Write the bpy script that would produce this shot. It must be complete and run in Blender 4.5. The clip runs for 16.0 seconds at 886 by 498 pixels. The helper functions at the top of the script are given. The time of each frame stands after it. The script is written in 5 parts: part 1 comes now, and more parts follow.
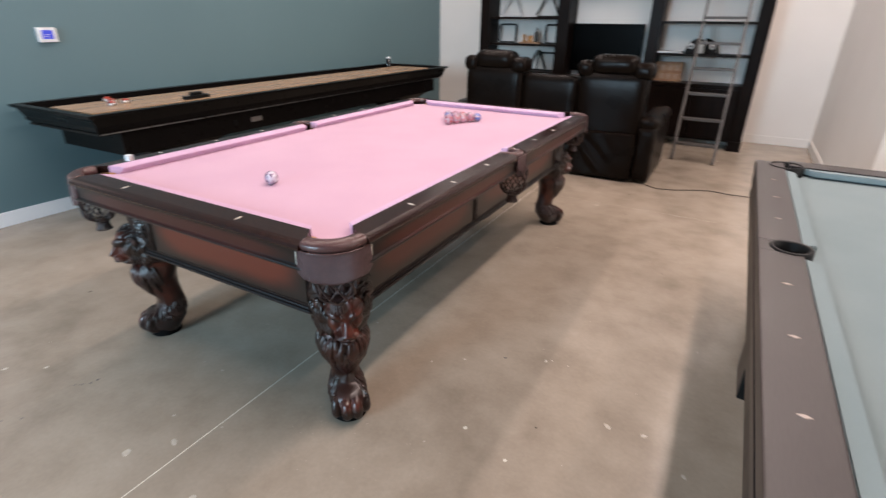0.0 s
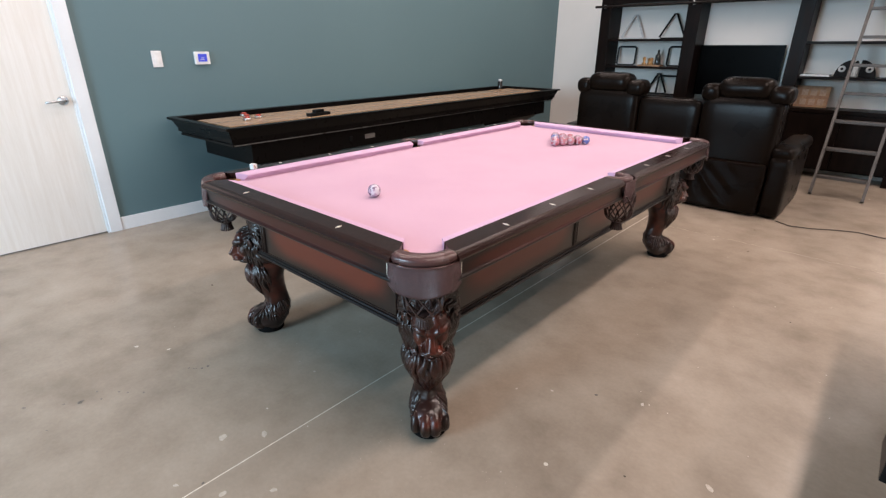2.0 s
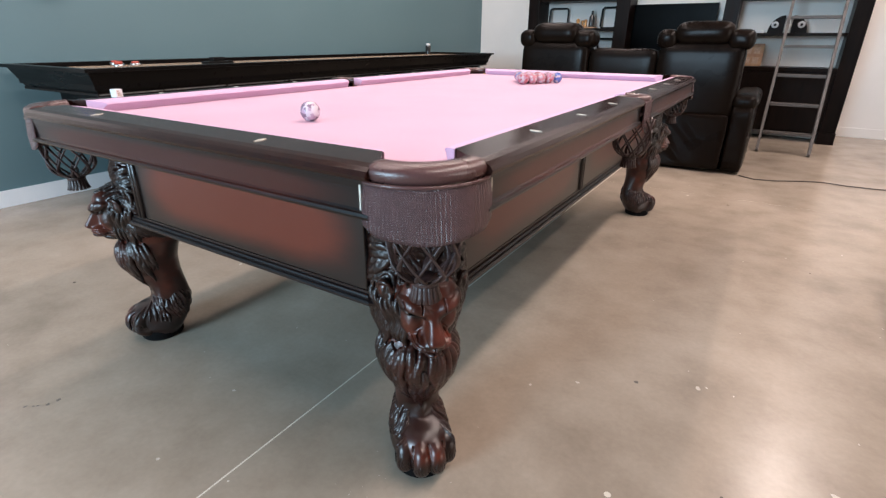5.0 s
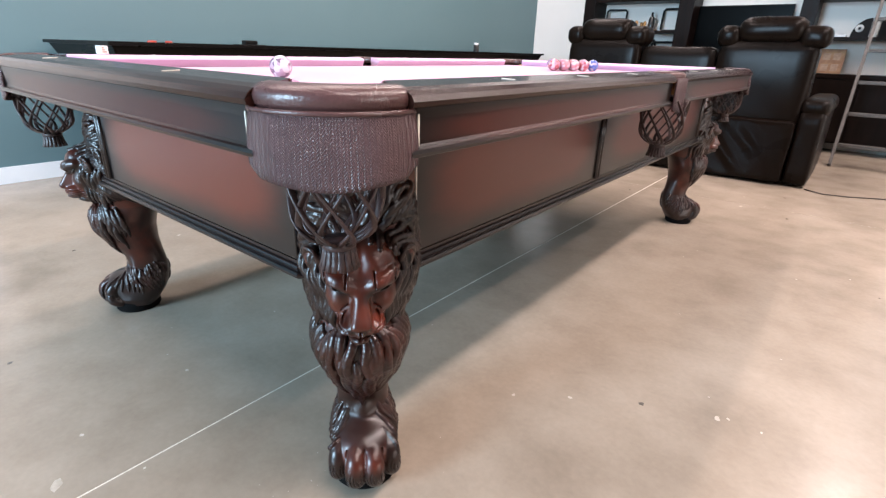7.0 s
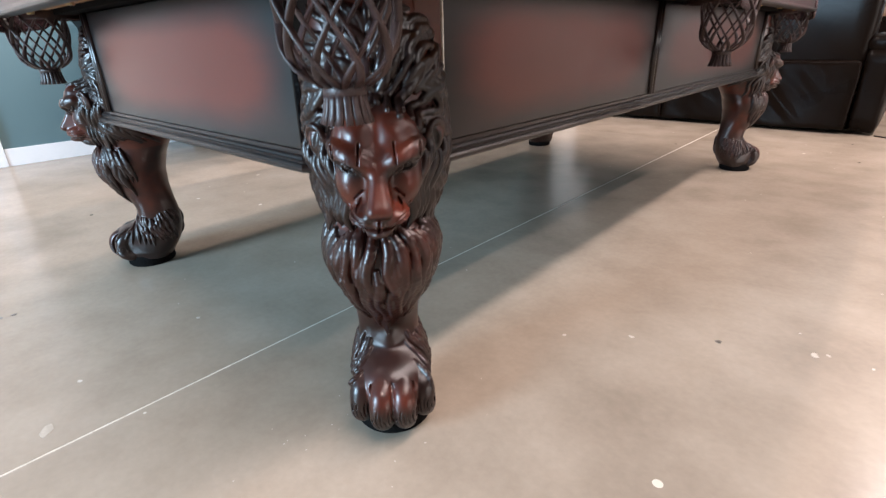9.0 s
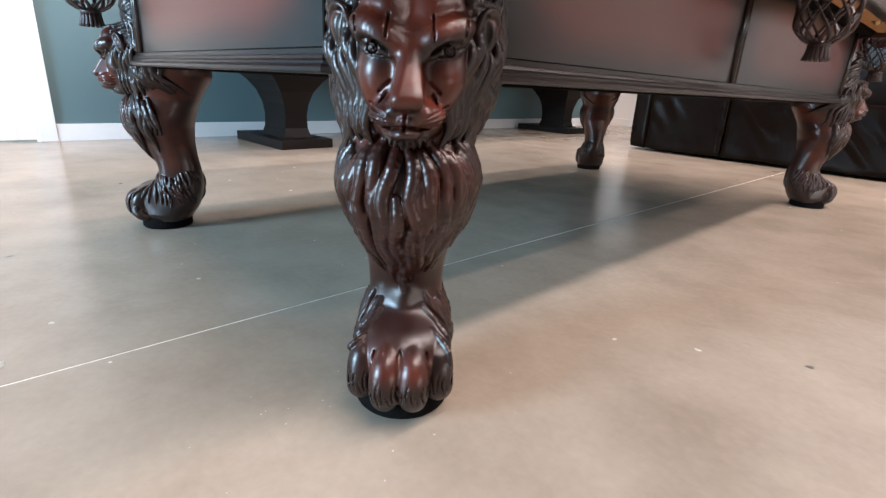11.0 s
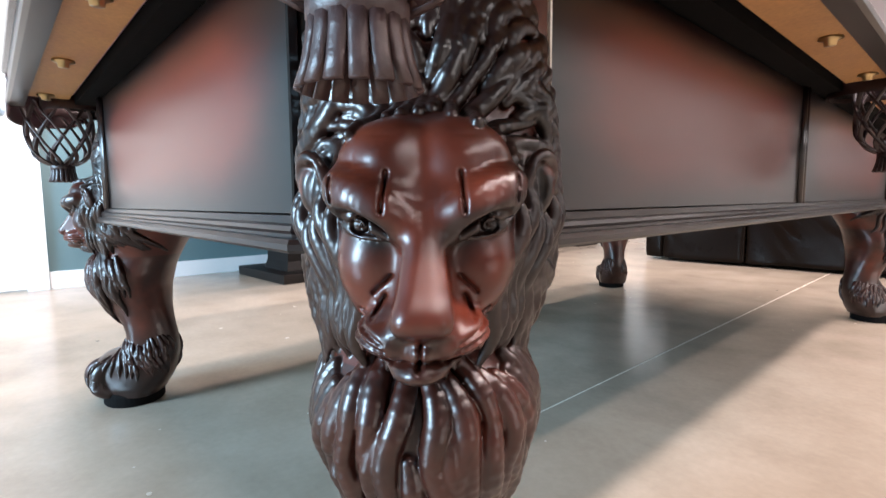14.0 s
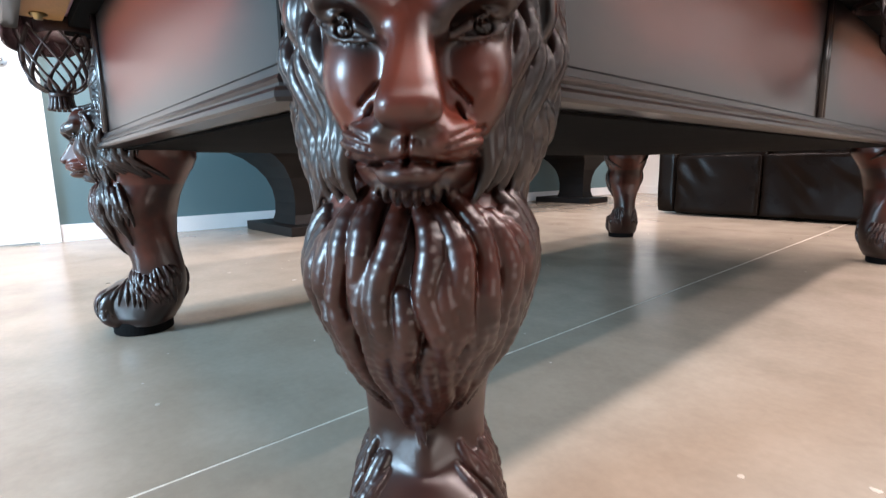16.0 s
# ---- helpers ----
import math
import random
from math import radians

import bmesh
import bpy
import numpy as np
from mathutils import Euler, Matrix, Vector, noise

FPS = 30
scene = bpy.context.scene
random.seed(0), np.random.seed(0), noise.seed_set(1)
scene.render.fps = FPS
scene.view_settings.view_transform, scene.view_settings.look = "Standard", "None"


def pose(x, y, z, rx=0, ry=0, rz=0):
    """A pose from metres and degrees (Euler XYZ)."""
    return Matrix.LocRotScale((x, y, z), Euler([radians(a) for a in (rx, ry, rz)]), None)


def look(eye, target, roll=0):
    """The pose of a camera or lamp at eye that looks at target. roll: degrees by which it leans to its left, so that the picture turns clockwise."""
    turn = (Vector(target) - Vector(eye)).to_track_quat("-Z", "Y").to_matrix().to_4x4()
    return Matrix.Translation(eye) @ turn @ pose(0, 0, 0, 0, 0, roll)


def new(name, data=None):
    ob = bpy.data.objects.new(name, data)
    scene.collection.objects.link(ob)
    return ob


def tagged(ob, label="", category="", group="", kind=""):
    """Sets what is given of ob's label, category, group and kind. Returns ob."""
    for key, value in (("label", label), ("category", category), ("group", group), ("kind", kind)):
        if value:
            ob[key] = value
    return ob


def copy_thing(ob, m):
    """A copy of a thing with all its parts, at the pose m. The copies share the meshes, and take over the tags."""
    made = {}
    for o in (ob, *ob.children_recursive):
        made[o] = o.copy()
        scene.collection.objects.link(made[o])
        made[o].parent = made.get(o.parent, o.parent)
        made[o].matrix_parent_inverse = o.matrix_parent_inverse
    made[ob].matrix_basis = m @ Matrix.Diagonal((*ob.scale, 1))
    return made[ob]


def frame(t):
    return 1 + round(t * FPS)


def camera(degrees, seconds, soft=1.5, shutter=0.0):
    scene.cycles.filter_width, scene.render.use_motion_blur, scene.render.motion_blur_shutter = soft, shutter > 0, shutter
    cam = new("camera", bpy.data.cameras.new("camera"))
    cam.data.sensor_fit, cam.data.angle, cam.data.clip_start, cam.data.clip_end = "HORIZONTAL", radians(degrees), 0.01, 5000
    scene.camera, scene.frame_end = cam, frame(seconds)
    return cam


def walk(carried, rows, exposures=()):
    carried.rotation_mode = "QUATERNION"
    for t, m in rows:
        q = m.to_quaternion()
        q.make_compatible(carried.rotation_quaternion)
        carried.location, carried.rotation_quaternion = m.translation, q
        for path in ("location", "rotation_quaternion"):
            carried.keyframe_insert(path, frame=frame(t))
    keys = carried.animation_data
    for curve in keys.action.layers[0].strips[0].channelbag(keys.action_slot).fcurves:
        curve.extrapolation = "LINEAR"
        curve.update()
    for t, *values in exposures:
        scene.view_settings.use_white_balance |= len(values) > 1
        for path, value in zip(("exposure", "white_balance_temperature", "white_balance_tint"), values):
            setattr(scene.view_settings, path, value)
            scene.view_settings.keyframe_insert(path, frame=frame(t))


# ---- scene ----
cam = camera(83.4, 16.0, soft=1.3, shutter=0.5)
PATH = [
    (0, (1.017, -1.091, 1.421), (0.125, 0.495, 0.591), 0.7),
    (0.5, (1.093, -1.061, 1.414), (-0.057, 0.375, 0.629), 0.2),
    (1, (1.113, -1.046, 1.419), (-0.112, 0.338, 0.654), -1.1),
    (1.5, (1.084, -1.044, 1.415), (-0.15, 0.336, 0.659), -0.4),
    (2, (1.023, -1.05, 1.404), (-0.213, 0.329, 0.648), 0.2),
    (2.5, (0.909, -1.078, 1.396), (-0.256, 0.357, 0.631), 0.4),
    (3, (0.788, -1.06, 1.379), (-0.261, 0.455, 0.602), 0.7),
    (3.5, (0.601, -0.978, 1.277), (-0.405, 0.558, 0.484), 0.4),
    (4, (0.509, -0.908, 1.188), (-0.47, 0.644, 0.392), -0.4),
    (4.5, (0.508, -0.822, 1.092), (-0.46, 0.74, 0.303), 0.1),
    (6.8, (0.582, -0.504, 0.879), (-0.548, 0.971, 0.14), 1.9),
    (7, (0.597, -0.494, 0.874), (-0.556, 0.961, 0.131), 1.8),
    (7.5, (0.624, -0.493, 0.884), (-0.564, 0.93, 0.132), 1.6),
    (8, (0.625, -0.497, 0.872), (-0.588, 0.895, 0.105), 1.5),
    (8.5, (0.586, -0.465, 0.786), (-0.622, 0.901, -0.035), 0.3),
    (8.7, (0.558, -0.444, 0.726), (-0.665, 0.925, -0.069), -1.4),
    (11, (0.458, -0.342, 0.459), (-0.916, 0.968, -0.17), 3.0),
    (11.5, (0.361, -0.293, 0.425), (-0.992, 1.002, -0.278), 3.1),
    (12, (0.269, -0.246, 0.407), (-1.052, 1.023, -0.396), 3.0),
    (12.5, (0.201, -0.188, 0.454), (-1.134, 1.1, -0.294), 3.0),
    (13, (0.148, -0.153, 0.514), (-1.237, 1.169, -0.065), 2.8),
    (13.5, (0.171, -0.148, 0.519), (-1.249, 1.187, 0.071), 1.6),
    (14, (0.255, -0.185, 0.508), (-1.218, 1.154, 0.314), -0.5),
    (14.5, (0.268, -0.186, 0.477), (-1.22, 1.143, 0.347), -0.6),
    (15, (0.262, -0.181, 0.473), (-1.236, 1.138, 0.347), -0.5),
    (15.5, (0.258, -0.173, 0.439), (-1.237, 1.136, 0.21), -0.6),
    (16, (0.257, -0.173, 0.409), (-1.23, 1.125, 0.086), -0.9),
]
walk(cam, [(t, look(eye, target, roll)) for t, eye, target, roll in PATH],
     exposures=[(0.0, -0.02, 6800, 10), (3.0, -0.02, 6800, 10), (4.7, 0.16, 6750, 10), (6.8, 0.76, 6550, 10), (8.7, 0.80, 6550, 10), (11.0, 0.83, 6550, 10), (12.0, 0.94, 6550, 10), (13.0, 1.20, 6500, 10), (14.0, 1.34, 6500, 10), (15.3, 1.38, 6500, 10), (16.0, 1.22, 6500, 10)])

# ---- world and lights ----
world = bpy.data.worlds.new("world")
scene.world = world
world.use_nodes = True
sky = world.node_tree.nodes.new("ShaderNodeTexSky")
sky.sky_type, sky.sun_disc = "NISHITA", False
sky.sun_elevation, sky.sun_rotation = radians(50), radians(200)
world.node_tree.links.new(sky.outputs[0], world.node_tree.nodes["Background"].inputs[0])
world.node_tree.nodes["Background"].inputs[1].default_value = 0.10
CEIL = 4.4


def area(name, m, sx, sy, watts, colour):
    d = bpy.data.lights.new(name, "AREA")
    d.shape, d.size, d.size_y, d.energy, d.color = "RECTANGLE", sx, sy, watts, colour
    o = new(name, d)
    o.matrix_world = m
    return o


STRIPS = ((-2.55, 2.5), (-1.52, 2.5), (1.6, 2.5), (2.9, 2.5))
for (lx, ly), watts in zip(STRIPS, (92, 108, 222, 104)):
    area("strip_lamp", pose(lx, ly, CEIL - 0.12), 0.20, 7.8, watts, (1.0, 0.845, 0.822))
# daylight from the glazed front behind the camera and the bright opening on the east side
area("window_light", pose(-1.4, -5.42, 1.9, 90, 0, 0), 1.8, 2.2, 440, (0.50, 0.76, 1.0))
area("window_light_east", pose(6.9, 1.0, 1.6, 90, 0, 90), 4.5, 2.6, 165, (1.0, 0.90, 0.86))

# ---- materials ----


def mat(name, colour, rough=0.5, metal=0.0, second=None, scale=8.0, detail=6.0, bump=0.0, bump_scale=60.0, coat=0.0,
        stretch=(1, 1, 1), rvar=0.1, lo=0.35, hi=0.65, spec=0.5, per_object=0.0, fine=None):
    m = bpy.data.materials.new(name)
    m.use_nodes = True
    nt = m.node_tree
    b = nt.nodes["Principled BSDF"]
    b.inputs["Metallic"].default_value = metal
    b.inputs["Specular IOR Level"].default_value = spec
    b.inputs["Coat Weight"].default_value = coat
    b.inputs["Coat Roughness"].default_value = 0.12
    tc = nt.nodes.new("ShaderNodeTexCoord")
    mp = nt.nodes.new("ShaderNodeMapping")
    mp.inputs["Scale"].default_value = stretch
    nt.links.new(tc.outputs["Object"], mp.inputs[0])
    n = nt.nodes.new("ShaderNodeTexNoise")
    n.inputs["Scale"].default_value, n.inputs["Detail"].default_value = scale, detail
    nt.links.new(mp.outputs[0], n.inputs["Vector"])
    ramp = nt.nodes.new("ShaderNodeValToRGB")
    ramp.color_ramp.elements[0].position, ramp.color_ramp.elements[1].position = lo, hi
    ramp.color_ramp.elements[0].color = (*(second or [c * 0.8 for c in colour]), 1)
    ramp.color_ramp.elements[1].color = (*colour, 1)
    nt.links.new(n.outputs[0], ramp.inputs[0])
    out = ramp.outputs[0]
    n2 = nt.nodes.new("ShaderNodeTexNoise")
    n2.inputs["Scale"].default_value, n2.inputs["Detail"].default_value = bump_scale, 4
    nt.links.new(mp.outputs[0], n2.inputs["Vector"])
    mix = nt.nodes.new("ShaderNodeMix")
    mix.data_type, mix.blend_type = "RGBA", "OVERLAY"
    mix.inputs[0].default_value = 0.25 if fine is None else fine
    nt.links.new(out, mix.inputs[6])
    nt.links.new(n2.outputs[0], mix.inputs[7])
    out = mix.outputs[2]
    if per_object:
        oi = nt.nodes.new("ShaderNodeObjectInfo")
        hsv = nt.nodes.new("ShaderNodeHueSaturation")
        mr0 = nt.nodes.new("ShaderNodeMapRange")
        mr0.inputs[3].default_value, mr0.inputs[4].default_value = 1 - per_object, 1 + per_object
        nt.links.new(oi.outputs["Random"], mr0.inputs[0])
        nt.links.new(mr0.outputs[0], hsv.inputs["Value"])
        nt.links.new(out, hsv.inputs["Color"])
        out = hsv.outputs[0]
    nt.links.new(out, b.inputs["Base Color"])
    mr = nt.nodes.new("ShaderNodeMapRange")
    mr.inputs[3].default_value, mr.inputs[4].default_value = max(0.02, rough - rvar), rough + rvar
    nt.links.new(n.outputs[0], mr.inputs[0])
    nt.links.new(mr.outputs[0], b.inputs["Roughness"])
    if bump:
        bp = nt.nodes.new("ShaderNodeBump")
        bp.inputs["Strength"].default_value, bp.inputs["Distance"].default_value = bump, 0.002
        nt.links.new(n2.outputs[0], bp.inputs["Height"])
        nt.links.new(bp.outputs[0], b.inputs["Normal"])
    return m


def glowing(name, colour, strength):
    m = bpy.data.materials.new(name)
    m.use_nodes = True
    b = m.node_tree.nodes["Principled BSDF"]
    b.inputs["Base Color"].default_value = (*colour, 1)
    b.inputs["Emission Color"].default_value = (*colour, 1)
    b.inputs["Emission Strength"].default_value = strength
    return m


M_WALL = mat("teal_paint", (0.100, 0.175, 0.195), 0.55, second=(0.094, 0.166, 0.186), scale=1.2, bump=0.15, bump_scale=240, fine=0.06)
M_WHITE = mat("white_paint", (0.74, 0.705, 0.665), 0.55, second=(0.70, 0.665, 0.625), scale=1.5, bump=0.12, bump_scale=240, fine=0.05)
M_TRIM = mat("white_trim", (0.76, 0.78, 0.80), 0.4, second=(0.71, 0.73, 0.75), scale=3, fine=0.06)
M_CEIL = mat("ceiling_paint", (0.055, 0.055, 0.058), 0.8, scale=1.5, fine=0.05)
M_DOOR = mat("pale_veneer", (0.76, 0.73, 0.69), 0.4, second=(0.71, 0.67, 0.62), scale=3, stretch=(14, 14, 0.8), bump_scale=30, fine=0.15)
M_FELT = mat("pink_cloth", (0.60, 0.395, 0.495), 0.95, second=(0.57, 0.37, 0.47), scale=3, bump=0.25, bump_scale=700, fine=0.10, spec=0.15)
# same pink cloth, with the lavender of the shaded cushions put into its colour
M_FELT_SHADED = mat("pink_rail_cloth_shaded", (0.60, 0.41, 0.56), 0.95, second=(0.57, 0.385, 0.53), scale=3, bump=0.25, bump_scale=700, fine=0.10, spec=0.15)
M_GREY_FELT = mat("grey_cloth", (0.20, 0.25, 0.26), 0.95, second=(0.18, 0.23, 0.24), scale=3, bump=0.25, bump_scale=700, fine=0.12, spec=0.15)
M_RAIL = mat("dark_rail_wood", (0.024, 0.0085, 0.006), 0.20, second=(0.018, 0.007, 0.0055), scale=5, stretch=(6, 1, 6), bump=0.02, bump_scale=120, rvar=0.03, fine=0.3, spec=0.25)
M_WOOD = mat("mahogany", (0.095, 0.030, 0.017), 0.33, second=(0.050, 0.016, 0.010), scale=3, stretch=(3, 3, 9), bump=0.04, bump_scale=150, rvar=0.08, lo=0.3, hi=0.7, fine=0.3)
M_MOULD = mat("dark_moulding", (0.013, 0.0065, 0.0058), 0.28, second=(0.010, 0.005, 0.005), scale=6, rvar=0.01, fine=0.15)
M_UNDER = mat("black_underside", (0.006, 0.0055, 0.0055), 0.85, scale=6, spec=0.05)
M_PLY = mat("golden_plywood", (0.50, 0.27, 0.10), 0.5, second=(0.42, 0.21, 0.075), scale=4, stretch=(2, 2, 10), bump_scale=80)
M_LEATHER = mat("brown_leather", (0.080, 0.036, 0.034), 0.27, second=(0.062, 0.028, 0.026), scale=7, bump=0.35, bump_scale=260, rvar=0.08)
M_STRAP = mat("dark_leather_strap", (0.050, 0.024, 0.022), 0.42, second=(0.03, 0.016, 0.015), scale=9, bump=0.3, bump_scale=260)
M_PEARL = mat("pearl_inlay", (0.75, 0.70, 0.62), 0.25, second=(0.62, 0.55, 0.46), scale=90)
M_BRASS = mat("brass", (0.55, 0.40, 0.20), 0.3, metal=1.0, scale=30)
M_STEEL = mat("satin_steel", (0.55, 0.55, 0.56), 0.3, metal=1.0, scale=30)
M_BLACKW = mat("black_wood", (0.004, 0.0032, 0.003), 0.30, second=(0.006, 0.0048, 0.0045), scale=4, stretch=(1, 6, 6), fine=0.3, spec=0.10)
M_PEDESTAL = mat("espresso_wood", (0.010, 0.0075, 0.0065), 0.45, second=(0.007, 0.0055, 0.005), scale=5, fine=0.3, spec=0.14)
M_MAPLE = mat("maple_playfield", (0.42, 0.28, 0.17), 0.22, second=(0.34, 0.215, 0.125), scale=3, stretch=(16, 0.6, 1), bump_scale=60)
M_ESPRESSO = mat("bookcase_wood", (0.0085, 0.0050, 0.0040), 0.38, second=(0.0048, 0.0032, 0.0026), scale=4, stretch=(6, 6, 1), fine=0.3, spec=0.06)
M_COUCH = mat("dark_brown_leather", (0.0070, 0.0043, 0.0030), 0.28, second=(0.005, 0.0032, 0.0024), scale=5, bump=0.2, bump_scale=45, rvar=0.03, spec=0.08)
M_LADDER = mat("grey_stained_ladder", (0.075, 0.066, 0.060), 0.5, second=(0.05, 0.044, 0.04), scale=6, stretch=(8, 8, 1))
M_TV = mat("tv_screen", (0.0012, 0.0012, 0.0012), 0.30, scale=3, spec=0.02)
M_PLASTIC = mat("black_plastic", (0.007, 0.007, 0.007), 0.4, scale=10, spec=0.15)
M_PLATE = mat("white_plastic", (0.80, 0.80, 0.80), 0.35, scale=20, fine=0.03)
M_TABLE2 = mat("grey_brown_laminate", (0.026, 0.020, 0.0195), 0.40, second=(0.020, 0.0155, 0.015), scale=3, stretch=(4, 0.6, 4), fine=0.25, spec=0.35)
M_CORD = mat("brown_cord", (0.03, 0.02, 0.015), 0.5, scale=10)
M_RED = mat("red_puck_cap", (0.42, 0.05, 0.03), 0.3, scale=20)
M_GOLD = mat("gold_trophy", (0.45, 0.25, 0.10), 0.3, metal=0.7, scale=30)
M_CRATE = mat("printed_tan_panel", (0.36, 0.22, 0.12), 0.6, second=(0.25, 0.13, 0.07), scale=14)
M_BOTTLE = mat("dark_bottle", (0.02, 0.02, 0.02), 0.15, scale=10)


def concrete():
    m = bpy.data.materials.new("polished_concrete")
    m.use_nodes = True
    nt = m.node_tree
    L, N = nt.links.new, nt.nodes.new
    b = nt.nodes["Principled BSDF"]
    tc = N("ShaderNodeTexCoord")

    def noise_tex(scale, detail=6.0, rough=0.55, dist=0.0):
        n = N("ShaderNodeTexNoise")
        n.inputs["Scale"].default_value, n.inputs["Detail"].default_value = scale, detail
        n.inputs["Roughness"].default_value, n.inputs["Distortion"].default_value = rough, dist
        L(tc.outputs["Object"], n.inputs["Vector"])
        return n

    big, mid, fine = noise_tex(0.9, 5, 0.55, 0.6), noise_tex(4.5, 5, 0.55, 0.0), noise_tex(60, 5, 0.6)
    ramp = N("ShaderNodeValToRGB")
    e = ramp.color_ramp.elements
    e[0].position, e[0].color = 0.30, (0.222, 0.179, 0.136, 1)
    e[1].position, e[1].color = 0.70, (0.400, 0.340, 0.274, 1)
    x = e.new(0.5)
    x.color = (0.325, 0.270, 0.212, 1)
    mixv = N("ShaderNodeMix")
    mixv.inputs[0].default_value = 0.5
    L(big.outputs[0], mixv.inputs[2])
    L(mid.outputs[0], mixv.inputs[3])
    L(mixv.outputs[0], ramp.inputs[0])
    ov = N("ShaderNodeMix")
    ov.data_type, ov.blend_type = "RGBA", "OVERLAY"
    ov.inputs[0].default_value = 0.12
    L(ramp.outputs[0], ov.inputs[6])
    L(fine.outputs[0], ov.inputs[7])
    # pale chips of aggregate and small dark marks
    vor = N("ShaderNodeTexVoronoi")
    vor.inputs["Scale"].default_value = 5.0
    L(tc.outputs["Object"], vor.inputs["Vector"])
    lt = N("ShaderNodeMath")
    lt.operation, lt.inputs[1].default_value = "LESS_THAN", 0.045
    L(vor.outputs["Distance"], lt.inputs[0])
    chip = N("ShaderNodeMix")
    chip.data_type = "RGBA"
    chip.inputs[7].default_value = (0.62, 0.57, 0.48, 1)
    spc = N("ShaderNodeSeparateColor")
    L(vor.outputs["Color"], spc.inputs[0])
    some = N("ShaderNodeMath")
    some.operation, some.inputs[1].default_value = "GREATER_THAN", 0.80
    L(spc.outputs[0], some.inputs[0])
    both = N("ShaderNodeMath")
    both.operation = "MULTIPLY"
    L(lt.outputs[0], both.inputs[0])
    L(some.outputs[0], both.inputs[1])
    L(both.outputs[0], chip.inputs[0])
    L(ov.outputs[2], chip.inputs[6])
    vor2 = N("ShaderNodeTexVoronoi")
    vor2.inputs["Scale"].default_value = 3.1
    vor2.inputs["Randomness"].default_value = 1.0
    L(tc.outputs["Object"], vor2.inputs["Vector"])
    lt2 = N("ShaderNodeMath")
    lt2.operation, lt2.inputs[1].default_value = "LESS_THAN", 0.022
    L(vor2.outputs["Distance"], lt2.inputs[0])
    dark = N("ShaderNodeMix")
    dark.data_type = "RGBA"
    dark.inputs[7].default_value = (0.09, 0.075, 0.06, 1)
    L(lt2.outputs[0], dark.inputs[0])
    L(chip.outputs[2], dark.inputs[6])
    L(dark.outputs[2], b.inputs["Base Color"])
    mr = N("ShaderNodeMapRange")
    mr.inputs[3].default_value, mr.inputs[4].default_value = 0.17, 0.28
    L(big.outputs[0], mr.inputs[0])
    L(mr.outputs[0], b.inputs["Roughness"])
    b.inputs["Specular IOR Level"].default_value = 0.32
    bp = N("ShaderNodeBump")
    bp.inputs["Strength"].default_value, bp.inputs["Distance"].default_value = 0.04, 0.002
    L(fine.outputs[0], bp.inputs["Height"])
    L(bp.outputs[0], b.inputs["Normal"])
    return m


M_FLOOR = concrete()


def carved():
    """Stained carving: redder on the smooth face and paw, dark brown on the hair and, with brow shade painted in, round
    the eyes (attribute 'hair').
    """
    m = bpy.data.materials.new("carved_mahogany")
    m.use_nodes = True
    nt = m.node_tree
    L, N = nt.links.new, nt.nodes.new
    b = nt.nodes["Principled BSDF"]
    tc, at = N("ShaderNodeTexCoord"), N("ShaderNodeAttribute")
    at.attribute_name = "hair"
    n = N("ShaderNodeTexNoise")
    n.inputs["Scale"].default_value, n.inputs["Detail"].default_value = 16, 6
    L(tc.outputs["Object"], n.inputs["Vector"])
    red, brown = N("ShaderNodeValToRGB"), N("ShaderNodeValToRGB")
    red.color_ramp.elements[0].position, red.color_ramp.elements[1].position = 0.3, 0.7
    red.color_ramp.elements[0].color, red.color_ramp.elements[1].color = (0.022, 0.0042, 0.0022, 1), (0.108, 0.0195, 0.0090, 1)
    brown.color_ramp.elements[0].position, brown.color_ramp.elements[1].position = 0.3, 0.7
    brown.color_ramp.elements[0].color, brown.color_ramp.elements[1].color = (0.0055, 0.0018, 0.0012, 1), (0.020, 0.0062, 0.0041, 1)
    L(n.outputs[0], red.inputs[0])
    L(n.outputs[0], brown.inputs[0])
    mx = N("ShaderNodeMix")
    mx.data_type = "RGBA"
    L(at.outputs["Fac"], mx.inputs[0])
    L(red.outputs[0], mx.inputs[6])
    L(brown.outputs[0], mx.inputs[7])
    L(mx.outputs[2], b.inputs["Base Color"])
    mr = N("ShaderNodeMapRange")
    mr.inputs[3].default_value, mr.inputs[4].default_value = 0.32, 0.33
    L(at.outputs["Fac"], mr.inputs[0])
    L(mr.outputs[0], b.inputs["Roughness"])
    b.inputs["Specular IOR Level"].default_value = 0.5
    return m


M_CARVED = carved()

# ---- mesh helpers ----


def put(name, bm, material, parent=None, label="", smooth=False):
    me = bpy.data.meshes.new(name)
    bm.to_mesh(me)
    bm.free()
    if material:
        me.materials.append(material)
    if smooth:
        me.polygons.foreach_set("use_smooth", [True] * len(me.polygons))
    o = new(name, me)
    if parent:
        o.parent = parent
    if label:
        o["label"] = label
    return o


def part(name, bm, material, parent, label="", smooth=False):
    return put(name, bm, material, parent, label, smooth)


def empty(name, m=None):
    o = new(name)
    o.empty_display_size = 0.1
    if m:
        o.matrix_world = m
    return o


